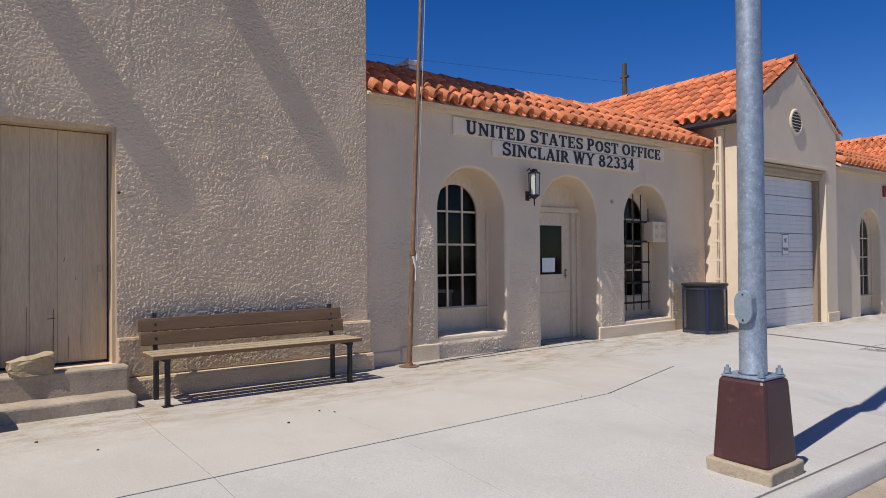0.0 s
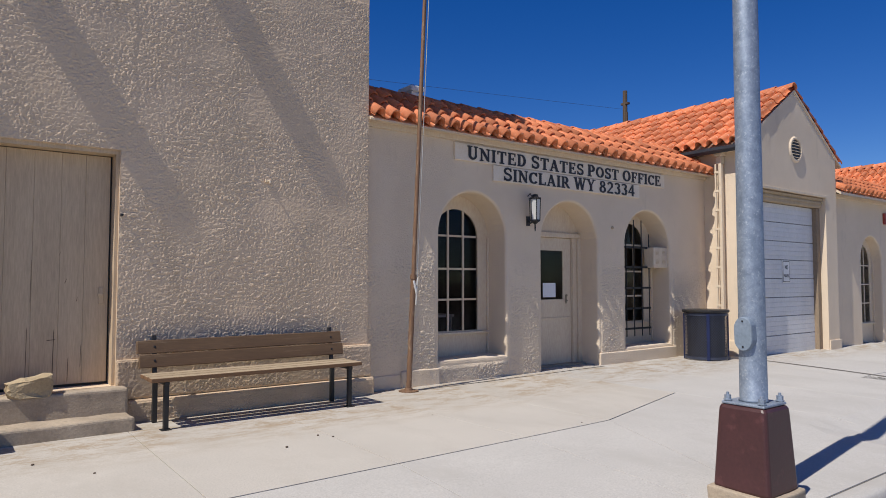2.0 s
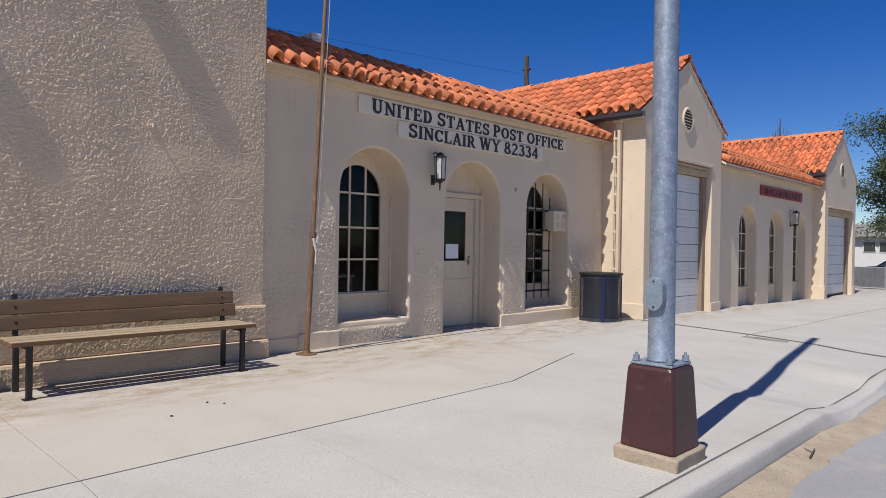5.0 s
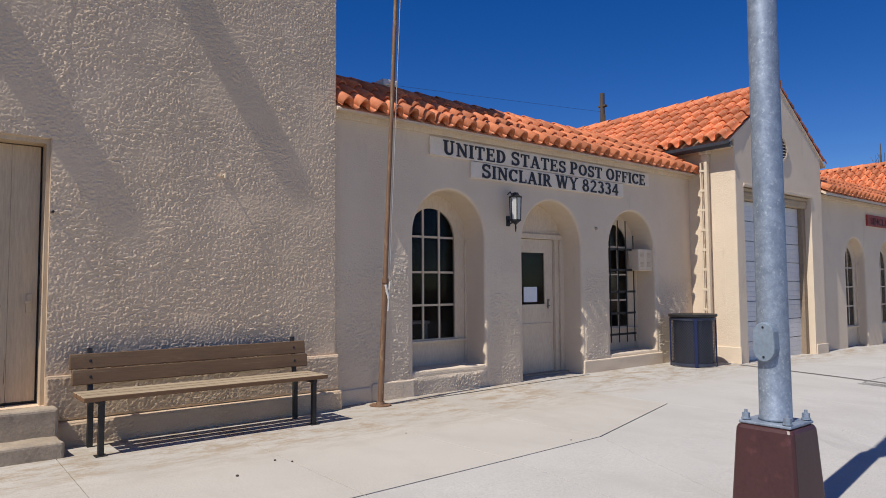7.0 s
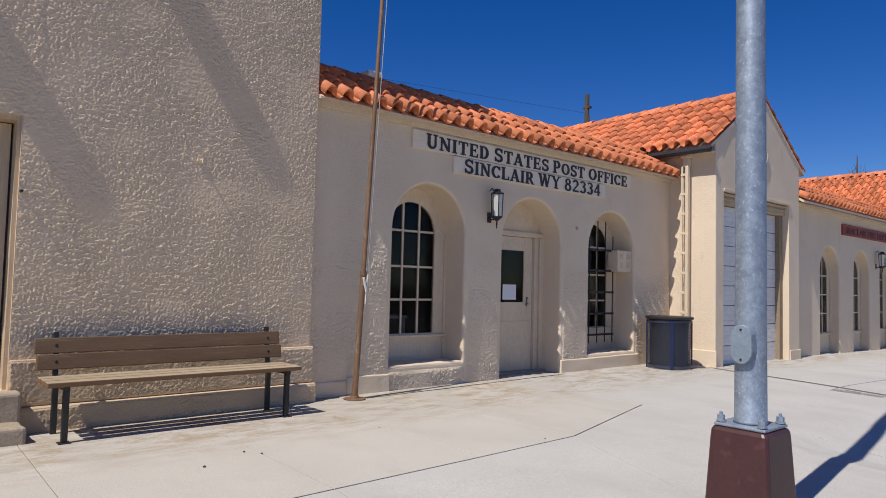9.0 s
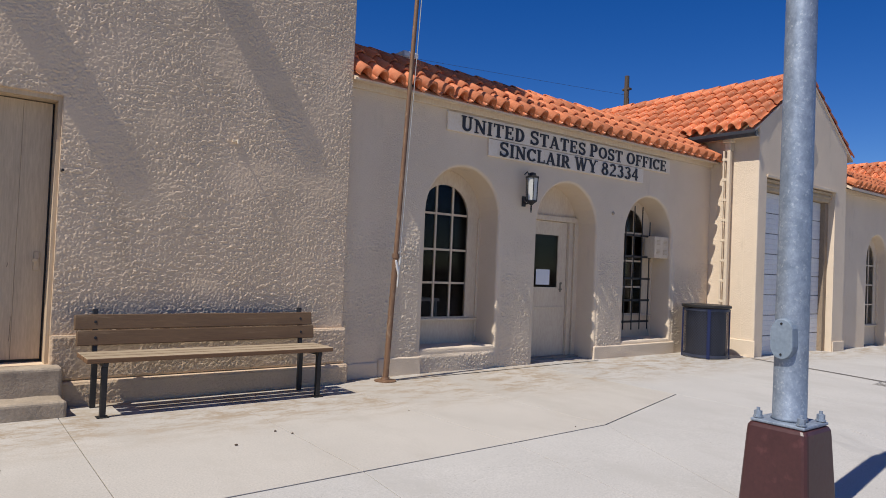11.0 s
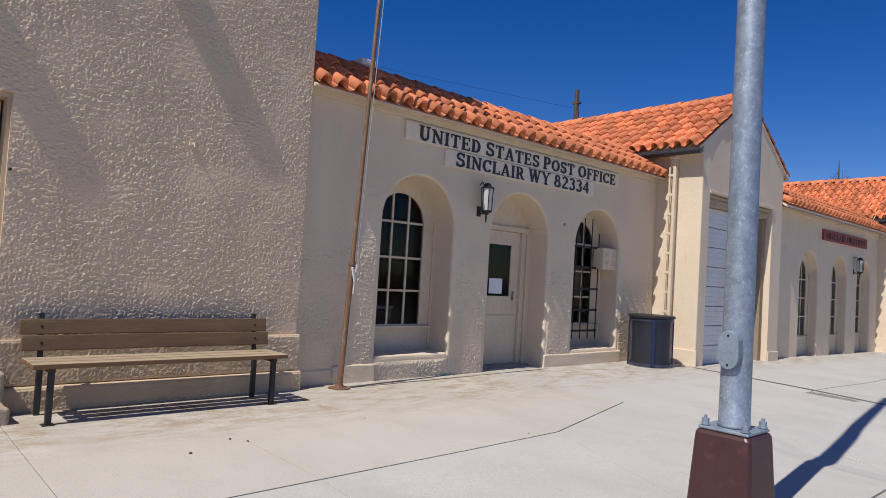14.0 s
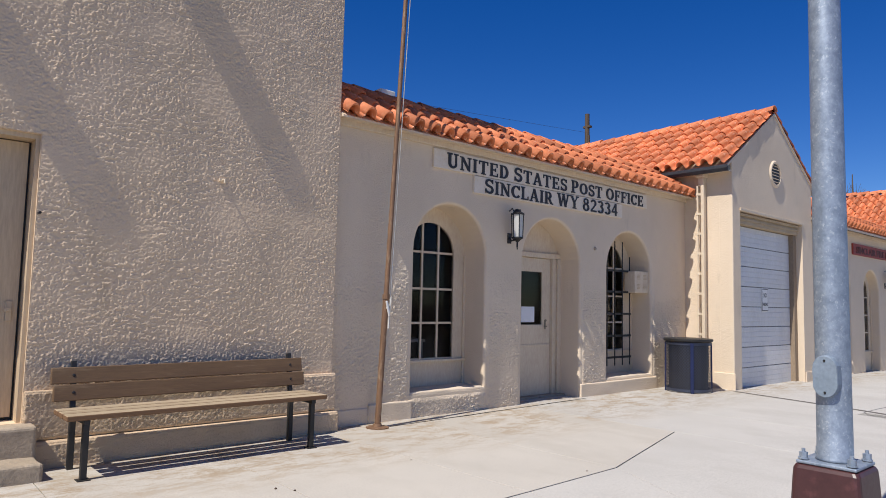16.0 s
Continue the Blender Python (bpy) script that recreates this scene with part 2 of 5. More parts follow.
# speckle, scuffs and faint pale patches of the sidewalk
t_ = M["concrete"].node_tree
b_ = t_.nodes["Principled BSDF"]
old = b_.inputs["Base Color"].links[0].from_socket
speck = ramp(t_, noise_out(t_, 55.0, 2.0, 0.5), 0.66, 0.74)
old = mix(t_, speck, old, (0.33, 0.30, 0.26))
scuff = ramp(t_, noise_out(t_, 0.55, 8.0, 0.72, (1.6, 0.8, 1)), 0.50, 0.66)
t_.links.new(mix(t_, scuff, old, (0.42, 0.395, 0.355)), b_.inputs["Base Color"])

# the older pour next to the buildings is creamier than the rest
M["cream_concrete"] = M["concrete"].copy()
M["cream_concrete"].name = "cream_concrete"
t_ = M["cream_concrete"].node_tree
b_ = t_.nodes["Principled BSDF"]
old = b_.inputs["Base Color"].links[0].from_socket
t_.links.new(mix(t_, 1.0, old, (1.015, 0.985, 0.94), "MULTIPLY"), b_.inputs["Base Color"])

# grime on the stucco where backs have leaned above the bench, ragged at its edges
t_ = M["stucco_rough"].node_tree
b_ = t_.nodes["Principled BSDF"]
old = b_.inputs["Base Color"].links[0].from_socket
geo = t_.nodes.new("ShaderNodeNewGeometry")
spot = t_.nodes.new("ShaderNodeMapping")
spot.inputs["Location"].default_value = (1.70 / 1.35, 0, -0.93 / 0.20)
spot.inputs["Scale"].default_value = (1 / 1.35, 0, 1 / 0.20)
t_.links.new(geo.outputs["Position"], spot.inputs["Vector"])
dist_ = t_.nodes.new("ShaderNodeVectorMath")
dist_.operation = "LENGTH"
t_.links.new(spot.outputs[0], dist_.inputs[0])
rag = t_.nodes.new("ShaderNodeMath")
rag.operation = "MULTIPLY_ADD"
t_.links.new(noise_out(t_, 6.0, 6.0, 0.7), rag.inputs[0])
rag.inputs[1].default_value = -1.6
t_.links.new(dist_.outputs["Value"], rag.inputs[2])
near = t_.nodes.new("ShaderNodeMapRange")
t_.links.new(rag.outputs[0], near.inputs[0])
near.inputs[1].default_value, near.inputs[2].default_value = -0.35, 0.3
near.inputs[3].default_value, near.inputs[4].default_value = 0.42, 0.0
t_.links.new(mix(t_, near.outputs[0], old, (0.36, 0.31, 0.27)), b_.inputs["Base Color"])

# ---- mesh helpers ----


def part(name, bm, mat, parent=None, label="", smooth=False):
    me = bpy.data.meshes.new(name)
    bm.normal_update()
    bm.to_mesh(me)
    bm.free()
    me.materials.append(M[mat])
    if smooth:
        me.polygons.foreach_set("use_smooth", [True] * len(me.polygons))
    ob = new(name, me)
    if parent is not None:
        ob.parent = parent
    if label:
        ob["label"] = label
    return ob


def thing(name, label, category, group="", kind="", at=None):
    e = new(name)
    e.empty_display_size = 0.1
    if at is not None:
        e.matrix_world = at if isinstance(at, Matrix) else Matrix.Translation(at)
    return tagged(e, label, category, group, kind)


def add_box(bm, x0, x1, y0, y1, z0, z1, bevel=0.0, segments=2):
    r = bmesh.ops.create_cube(bm, size=1.0)
    for v in r["verts"]:
        v.co = Vector((x0 + (v.co.x + 0.5) * (x1 - x0), y0 + (v.co.y + 0.5) * (y1 - y0), z0 + (v.co.z + 0.5) * (z1 - z0)))
    if bevel:
        es = list({e for v in r["verts"] for e in v.link_edges})
        bmesh.ops.bevel(bm, geom=es, offset=bevel, segments=segments, affect="EDGES", profile=0.5)
    return bm


def box(x0, x1, y0, y1, z0, z1, bevel=0.0, segments=2):
    return add_box(bmesh.new(), x0, x1, y0, y1, z0, z1, bevel, segments)


def add_tube(bm, a, b, r0, r1=None, n=12, caps=True):
    a, b = Vector(a), Vector(b)
    r1 = r0 if r1 is None else r1
    q = (b - a).to_track_quat("Z", "Y").to_matrix()
    rings = []
    for p, r in ((a, r0), (b, r1)):
        rings.append([bm.verts.new(p + q @ Vector((r * math.cos(2 * math.pi * i / n), r * math.sin(2 * math.pi * i / n), 0))) for i in range(n)])
    for i in range(n):
        bm.faces.new((rings[0][i], rings[0][(i + 1) % n], rings[1][(i + 1) % n], rings[1][i]))
    if caps:
        bm.faces.new(rings[0][::-1])
        bm.faces.new(rings[1])
    return bm


def tube(a, b, r0, r1=None, n=12):
    return add_tube(bmesh.new(), a, b, r0, r1, n)


def lathe(profile, n=24, centre=(0, 0)):
    bm = bmesh.new()
    rings = [[bm.verts.new((centre[0] + r * math.cos(2 * math.pi * i / n), centre[1] + r * math.sin(2 * math.pi * i / n), z)) for i in range(n)] for r, z in profile]
    for a, b in zip(rings, rings[1:]):
        for i in range(n):
            bm.faces.new((a[i], a[(i + 1) % n], b[(i + 1) % n], b[i]))
    bm.faces.new(rings[0][::-1])
    bm.faces.new(rings[-1])
    return bm


def prism_y(points, y0, y1):
    """A solid from an outline in x and z, between two y."""
    bm = bmesh.new()
    f = [bm.verts.new((x, y0, z)) for x, z in points]
    k = [bm.verts.new((x, y1, z)) for x, z in points]
    bm.faces.new(f)
    bm.faces.new(k[::-1])
    for i in range(len(points)):
        j = (i + 1) % len(points)
        bm.faces.new((f[j], f[i], k[i], k[j]))
    bmesh.ops.recalc_face_normals(bm, faces=bm.faces)
    return bm


def arch_points(cx, half, zs, off=0.0, rise=None, n=20):
    """The round head of an opening from left to right."""
    rise = half if rise is None else rise
    return [(cx - (half + off) * math.cos(math.pi * i / n), zs + (rise + off) * math.sin(math.pi * i / n)) for i in range(n + 1)]


def arched_wall(x0, x1, z0, z1, y, depth, arches, r=0.045):
    """A wall with round-headed openings (centre, half width, sill, spring) that go through it, the front edges rounded off."""
    bm = bmesh.new()

    def quad(*pts):
        bm.faces.new([bm.verts.new(p) for p in pts])

    for yy, off, flip in ((y, r, False), (y + depth, 0.0, True)):
        def face(a, b):
            (xa, za0, za1), (xb, zb0, zb1) = a, b
            p = [(xa, yy, za0), (xb, yy, zb0), (xb, yy, zb1), (xa, yy, za1)]
            quad(*(p[::-1] if flip else p))
        x = x0
        for cx, half, sill, spring in arches:
            face((x, z0, z1), (cx - half - off, z0, z1))
            head = arch_points(cx, half, spring, off)
            for (xa, za), (xb, zb) in zip(head, head[1:]):
                face((xa, za, z1), (xb, zb, z1))
            low = sill - (off if sill > z0 else 0)
            if low > z0 + 0.001:
                face((cx - half - off, z0, low), (cx + half + off, z0, low))
            x = cx + half + off
        face((x, z0, z1), (x1, z0, z1))
    for cx, half, sill, spring in arches:
        rings = []
        for k in range(5):
            a = math.pi / 2 * k / 4
            off, dy = r * (1 - math.sin(a)), r * (1 - math.cos(a))
            pts = [(cx - half - off, sill - (off if sill > z0 else 0))] + arch_points(cx, half, spring, off) + [(cx + half + off, sill - (off if sill > z0 else 0))]
            rings.append([(p[0], y + dy, p[1]) for p in pts])
        rings.append([(p[0], y + depth, p[2]) for p in rings[-1]])
        for a, b in zip(rings, rings[1:]):
            for i in range(len(a) - 1):
                quad(a[i], a[i + 1], b[i + 1], b[i])
            if sill > z0:
                quad(a[-1], a[0], b[0], b[-1])
    bmesh.ops.remove_doubles(bm, verts=bm.verts, dist=0.0004)
    for za in (z0, z1):
        quad((x0, y, za), (x1, y, za), (x1, y + depth, za), (x0, y + depth, za))
    for xa in (x0, x1):
        quad((xa, y, z0), (xa, y + depth, z0), (xa, y + depth, z1), (xa, y, z1))
    bmesh.ops.recalc_face_normals(bm, faces=bm.faces)
    return bm


def lettering(name, words, size, at, mat, parent, width=None, bold=0.0, small=0.0, depth=0.006):
    """Raised letters that face -y, from the built-in font."""
    cu = bpy.data.curves.new(name, "FONT")
    cu.body, cu.size, cu.extrude, cu.offset, cu.align_x = words, size, depth, bold, "CENTER"
    if small:
        cu.small_caps_scale = small
        for f in cu.body_format:
            f.use_small_caps = True
    ob = new(name, cu)
    bpy.context.view_layer.update()
    w = ob.dimensions.x
    me = bpy.data.meshes.new_from_object(ob.evaluated_get(bpy.context.evaluated_depsgraph_get()))
    bpy.data.objects.remove(ob)
    sx = width / w if width and w else 1.0
    me.transform(Matrix.Translation(at) @ pose(0, 0, 0, 90) @ Matrix.Diagonal((sx, 1, 1, 1)))
    me.materials.clear()
    me.materials.append(M[mat])
    ob = new(name, me)
    ob.parent = parent
    return ob


GLYPHS = {
    "I": (0.42, "l .21 0 .21 1 .2;s .21 0 .36;s .21 1 .36"),
    "U": (0.88, "l .21 .32 .21 1 .2;l .67 .32 .67 1 .12;a .44 .32 .23 .25 180 360 .2 .12;s .21 1 .36;s .67 1 .3"),
    "N": (0.94, "l .18 0 .18 1 .11;l .76 0 .76 1 .11;l .2 .95 .74 .05 .22;s .18 0 .3;s .13 1 .26;s .76 1 .3"),
    "T": (0.86, "l .43 0 .43 1 .2;l .04 .95 .82 .95 .1;l .08 .72 .08 1 .08;l .78 .72 .78 1 .08;s .43 0 .4"),
    "E": (0.80, "l .2 0 .2 1 .2;l .04 .95 .7 .95 .1;l .04 .05 .72 .05 .1;l .2 .51 .52 .51 .1;l .67 .72 .67 1 .07;l .7 0 .7 .28 .07;l .52 .38 .52 .64 .07"),
    "F": (0.74, "l .2 0 .2 1 .2;l .04 .95 .7 .95 .1;l .2 .51 .52 .51 .1;l .67 .70 .67 1 .07;l .52 .38 .52 .64 .07;s .2 0 .36"),
    "L": (0.76, "l .2 0 .2 1 .2;l .04 .05 .7 .05 .1;l .68 0 .68 .3 .07;s .2 1 .36"),
    "D": (0.88, "l .2 0 .2 1 .2;l .04 .95 .36 .95 .1;l .04 .05 .36 .05 .1;a .34 .5 .36 .45 90 -90 .12 .12 .2"),
    "P": (0.78, "l .2 0 .2 1 .2;l .04 .95 .4 .95 .1;l .2 .45 .4 .45 .1;a .38 .7 .25 .25 90 -90 .1 .1 .2;s .2 0 .38"),
    "R": (0.90, "l .2 0 .2 1 .2;l .04 .95 .4 .95 .1;l .2 .48 .4 .48 .1;a .38 .715 .24 .235 90 -90 .1 .1 .2;l .44 .48 .72 .04 .2;s .2 0 .36;s .76 0 .22"),
    "S": (0.74, "a .37 .735 .24 .21 20 270 .1 .16 .16;a .37 .275 .26 .225 90 -160 .16 .1 .16;l .62 .7 .62 .98 .07;l .1 .02 .1 .32 .07"),
    "A": (0.92, "l .14 0 .44 1 .11;l .44 1 .76 0 .21;l .24 .3 .64 .3 .09;s .14 0 .28;s .76 0 .32"),
    "O": (0.94, "a .47 .5 .34 .43 0 360 .2 .2 .2"),
    "C": (0.84, "a .46 .5 .34 .43 40 320 .1 .1 .22;l .74 .66 .74 .98 .07"),
    "W": (1.22, "l .14 1 .38 0 .2;l .38 0 .62 1 .1;l .6 1 .84 0 .2;l .84 0 1.08 1 .1;s .14 1 .32;s .6 1 .3;s 1.08 1 .26"),
    "Y": (0.90, "l .14 1 .45 .45 .2;l .45 .45 .76 1 .1;l .45 0 .45 .5 .2;s .14 1 .34;s .76 1 .28;s .45 0 .38"),
    "8": (0.74, "a .37 .75 .2 .2 0 360 .14 .14 .14;a .37 .27 .25 .24 0 360 .16 .16 .16"),
    "2": (0.74, "a .36 .71 .23 .23 165 -40 .13 .16 .16;l .55 .57 .12 .1 .13;l .08 .07 .68 .07 .14"),
    "3": (0.72, "a .34 .76 .22 .19 155 -90 .13 .13 .16;a .34 .29 .25 .25 90 -155 .13 .13 .17"),
    "4": (0.76, "l .53 0 .53 1 .18;l .05 .3 .72 .3 .13;l .5 .94 .1 .32 .11"),
}


def glyph_mesh(ch):
    """A raised slab-serif letter one unit high, facing -y."""
    bm = bmesh.new()
    step = [0.0]

    def plate(pts):
        step[0] += 0.0006
        y0 = -0.04 - step[0]
        f = [bm.verts.new((x, y0, z)) for x, z in pts]
        k = [bm.verts.new((x, 0.0, z)) for x, z in pts]
        bm.faces.new(f)
        for i in range(len(pts)):
            j = (i + 1) % len(pts)
            bm.faces.new((f[j], f[i], k[i], k[j]))
    for item in GLYPHS[ch][1].split(";"):
        kind, *v = item.split()
        v = [float(n) for n in v]
        if kind == "s":
            z = 0.04 if v[1] == 0 else 0.96
            plate([(v[0] - v[2] / 2, z - 0.045), (v[0] + v[2] / 2, z - 0.045), (v[0] + v[2] / 2, z + 0.045), (v[0] - v[2] / 2, z + 0.045)])
        elif kind == "l":
            x0, z0, x1, z1, w = v
            if abs(z1 - z0) > abs(x1 - x0):
                plate([(x0 - w / 2, z0), (x0 + w / 2, z0), (x1 + w / 2, z1), (x1 - w / 2, z1)])
            else:
                plate([(x0, z0 - w / 2), (x1, z1 - w / 2), (x1, z1 + w / 2), (x0, z0 + w / 2)])
        else:
            cx, cz, rx, rz, a0, a1, w0, w1 = v[:8]
            wm = v[8] if len(v) > 8 else None
            n = 18
            for i in range(n):
                q = []
                for k in (i, i + 1):
                    s = k / n
                    a = radians(a0 + (a1 - a0) * s)
                    w = w0 + (w1 - w0) * s
                    if wm:
                        w = 0.10 + (wm - 0.10) * abs(math.cos(a)) if a1 - a0 == 360 or abs(w0 - w1) < 1e-6 else max(w, 0.10 + (wm - 0.10) * math.sin(math.pi * s))
                    q.append(((cx + (rx + w / 2) * math.cos(a), cz + (rz + w / 2) * math.sin(a)), (cx + (rx - w / 2) * math.cos(a), cz + (rz - w / 2) * math.sin(a))))
                plate([q[0][0], q[1][0], q[1][1], q[0][1]])
    bmesh.ops.recalc_face_normals(bm, faces=bm.faces)
    me = bpy.data.meshes.new("letter")
    bm.to_mesh(me)
    bm.free()
    me.materials.append(M["black_paint"])
    return me


LETTERS = {}


def serif_line(words, x0, x1, z, cap, y, parent, small=0.82):
    """Words in small capitals with large initials, fitted between two x."""
    run, out = 0.0, []
    for word in words.split(" "):
        for i, ch in enumerate(word):
            s = 1.0 if i == 0 or ch.isdigit() or word == "WY" else small
            out.append((ch, run, s))
            run += (GLYPHS[ch][0] + 0.07) * s
        run += 0.34
    k = (x1 - x0) / (run - 0.34)
    for ch, at, s in out:
        if ch not in LETTERS:
            LETTERS[ch] = glyph_mesh(ch)
        o = new("letter", LETTERS[ch])
        o.parent = parent
        o.matrix_world = Matrix.Translation((x0 + at * k, y, z)) @ Matrix.Diagonal((k * s, 0.25, cap * s, 1))


def smooth01(a, b, x):
    t = min(1.0, max(0.0, (x - a) / (b - a)))
    return t * t * (3 - 2 * t)


def ground_z(x, y):
    """The pavement's height: a low place at the dropped kerb, and a slow fall to the far end."""
    far = 0.06 * smooth01(7.5, 11, x) + 0.10 * smooth01(12, 21, x)
    ramp_ = 0.10 * smooth01(2.5, 3.3, x) * (1 - 0.7 * smooth01(4.5, 5.2, x)) * smooth01(-4.5, -5.3, y)
    fall = 0.035 * max(0.0, min(1.0, (-3.3 - y) / 2.55))
    return -max(far, ramp_) - fall


# ---- roof tiles ----
TW, TL = 0.262, 0.43


def tile_mesh(w=TW, length=TL):
    """One S-shaped clay tile: across x, up the slope along y, tapering upwards."""
    bm = bmesh.new()
    prof = [(-0.5, 0.0)] + [(-0.5 + 0.62 * (0.5 - 0.5 * math.cos(math.pi * i / 8)), 0.125 * math.sin(math.pi * i / 8)) for i in range(1, 9)] + [(0.31, -0.032), (0.5, 0.004)]
    th, rows = 0.014, []
    for y, lift, k in ((0.0, 0.036, 1.0), (length, 0.0, 0.93)):
        rows.append([bm.verts.new((x * w * k, y, z * k + lift + th)) for x, z in prof])
        rows.append([bm.verts.new((x * w * k * 0.97, y, z * k * 0.86 + lift)) for x, z in prof])
    n = len(prof)
    for i in range(n - 1):
        bm.faces.new((rows[0][i], rows[0][i + 1], rows[2][i + 1], rows[2][i]))
        bm.faces.new((rows[1][i + 1], rows[1][i], rows[3][i], rows[3][i + 1]))
        bm.faces.new((rows[0][i + 1], rows[0][i], rows[1][i], rows[1][i + 1]))
    me = bpy.data.meshes.new("tile")
    bm.normal_update()
    bm.to_mesh(me)
    bm.free()
    me.materials.append(M["tile"])
    me.polygons.foreach_set("use_smooth", [True] * len(me.polygons))
    return me


def ridge_mesh(length=0.46):
    bm = bmesh.new()
    rows = []
    for y, r, lift in ((0, 0.125, 0.012), (length, 0.105, 0.0)):
        for th in (0.0, 0.016):
            rows.append([bm.verts.new(((r - th) * math.cos(math.pi * i / 8), y, (r - th) * math.sin(math.pi * i / 8) + lift)) for i in range(9)])
    for i in range(8):
        bm.faces.new((rows[0][i + 1], rows[0][i], rows[2][i], rows[2][i + 1]))
        bm.faces.new((rows[1][i], rows[1][i + 1], rows[3][i + 1], rows[3][i]))
        bm.faces.new((rows[0][i], rows[0][i + 1], rows[1][i + 1], rows[1][i]))
    bmesh.ops.recalc_face_normals(bm, faces=bm.faces)
    me = bpy.data.meshes.new("ridge_tile")
    bm.to_mesh(me)
    bm.free()
    me.materials.append(M["tile"])
    me.polygons.foreach_set("use_smooth", [True] * len(me.polygons))
    return me


TILE, RIDGE = tile_mesh(), ridge_mesh()
rnd = random.Random(5)


def basis(origin, across, up):
    across, up = Vector(across).normalized(), Vector(up).normalized()
    nrm = across.cross(up).normalized()
    m = Matrix((across, up, nrm)).transposed().to_4x4()
    m.translation = origin
    return m


def lay_tiles(roof, corner, across, up, width, length, keep=None):
    """Rows of tiles on a slope whose lower left corner (seen from outside) is given."""
    cols = max(1, round(width / TW))
    step = width / cols
    rows = max(1, round(length / 0.39))
    rise = length / rows
    a, u = Vector(across).normalized(), Vector(up).normalized()
    nrm = a.cross(u)
    for j in range(rows):
        for i in range(cols):
            p = Vector(corner) + a * (step * (i + 0.5) + rnd.uniform(-0.006, 0.006)) + u * (rise * j - 0.03 + rnd.uniform(-0.012, 0.012)) + nrm * rnd.uniform(0.0, 0.006)
            if keep and not keep(p):
                continue
            o = new("tile", TILE)
            o.parent = roof
            o.matrix_world = basis(p, a, u) @ pose(0, 0, 0, rnd.uniform(-0.6, 0.6), rnd.uniform(-1, 1), rnd.uniform(-1.2, 1.2))


def lay_ridge(roof, a, b):
    a, b = Vector(a), Vector(b)
    d = (b - a).normalized()
    n = max(1, round((b - a).length / 0.40))
    side = d.cross(Vector((0, 0, 1))).normalized()
    for i in range(n):
        o = new("ridge_tile", RIDGE)
        o.parent = roof
        o.matrix_world = basis(a + d * ((b - a).length * i / n), side, d) @ pose(0, 0, rnd.uniform(0, 0.008), rnd.uniform(-0.8, 0.8), 0, rnd.uniform(-1.5, 1.5))

# ---- ground, road and kerb ----
bm = bmesh.new()
for (xa, xb) in ((-600, -40), (-40, 60), (60, 900)):
    for (ya, yb) in ((-600, -30), (-30, 40), (40, 900)):
        bm.faces.new([bm.verts.new(p) for p in ((xa, ya, -0.42), (xb, ya, -0.42), (xb, yb, -0.42), (xa, yb, -0.42))])
bmesh.ops.remove_doubles(bm, verts=bm.verts, dist=0.01)
ground = tagged(part("ground", bm, "soil"), "flat dry tan soil reaching to the horizon", "ground", kind="structure")
KB, KF = -5.85, -6.01
bm = bmesh.new()
xs = [-40, -20, -10] + [-6 + 0.5 * i for i in range(60)] + [30, 45, 60]
ys = [-19, -12, -9, -8, -7, -6.6, -6.06]
vs = [[bm.verts.new((x, y, -0.175 - 0.02 * smooth01(-9, -6.3, y) - 0.10 * smooth01(8, 21, x))) for y in ys] for x in xs]
for i in range(len(xs) - 1):
    for j in range(len(ys) - 1):
        bm.faces.new((vs[i][j], vs[i + 1][j], vs[i + 1][j + 1], vs[i][j + 1]))
road = tagged(part("road", bm, "asphalt", smooth=True), "worn grey asphalt street with sandy dust in the gutter", "road", kind="structure")


def kerb_top(x):
    return ground_z(x, KB) - 0.002


bm = bmesh.new()
rows = []
for i in range(-30, 61):
    x = i * 0.5 if i < 40 else 20 + (i - 40) * 2.0
    zt = kerb_top(x)
    zb = -0.23 - 0.10 * smooth01(8, 21, x)
    bulge = 0.10 * smooth01(2.2, 3.2, x)
    rows.append([bm.verts.new((x, y, z)) for y, z in ((KB + 0.002, zb), (KB + 0.002, zt - 0.006), (KB - 0.006, zt), (KF + 0.035, zt - 0.003), (KF + 0.014, zt - 0.010), (KF + 0.002, zt - 0.026), (KF - 0.008, zt - 0.06 if zt > -0.1 else zt - 0.035), (KF - 0.03 - bulge, zb))])
for a, b in zip(rows, rows[1:]):
    for j in range(7):
        bm.faces.new((a[j], b[j], b[j + 1], a[j + 1]))
bmesh.ops.recalc_face_normals(bm, faces=bm.faces)
kerb = tagged(part("kerb", bm, "concrete", smooth=True), "rounded light concrete kerb, dropped at the driveway", "kerb", kind="structure")

# bed under the slabs: what shows in the joints
bm = bmesh.new()
xs = [-15, -8] + [-6 + 0.25 * i for i in range(112)] + [26, 34, 42]
ys = [KB + 0.006] + [-5.75 + 0.2 * i for i in range(16)] + [-2, -1, 0.6]
vs = [[bm.verts.new((x, y, ground_z(x, y) - 0.009)) for y in ys] for x in xs]
for i in range(len(xs) - 1):
    for j in range(len(ys) - 1):
        bm.faces.new((vs[i][j], vs[i + 1][j], vs[i + 1][j + 1], vs[i][j + 1]))
pavement = tagged(part("pavement", bm, "joint"), "wide light concrete sidewalk in square slabs with tan dirt along the wall", "sidewalk", kind="structure")


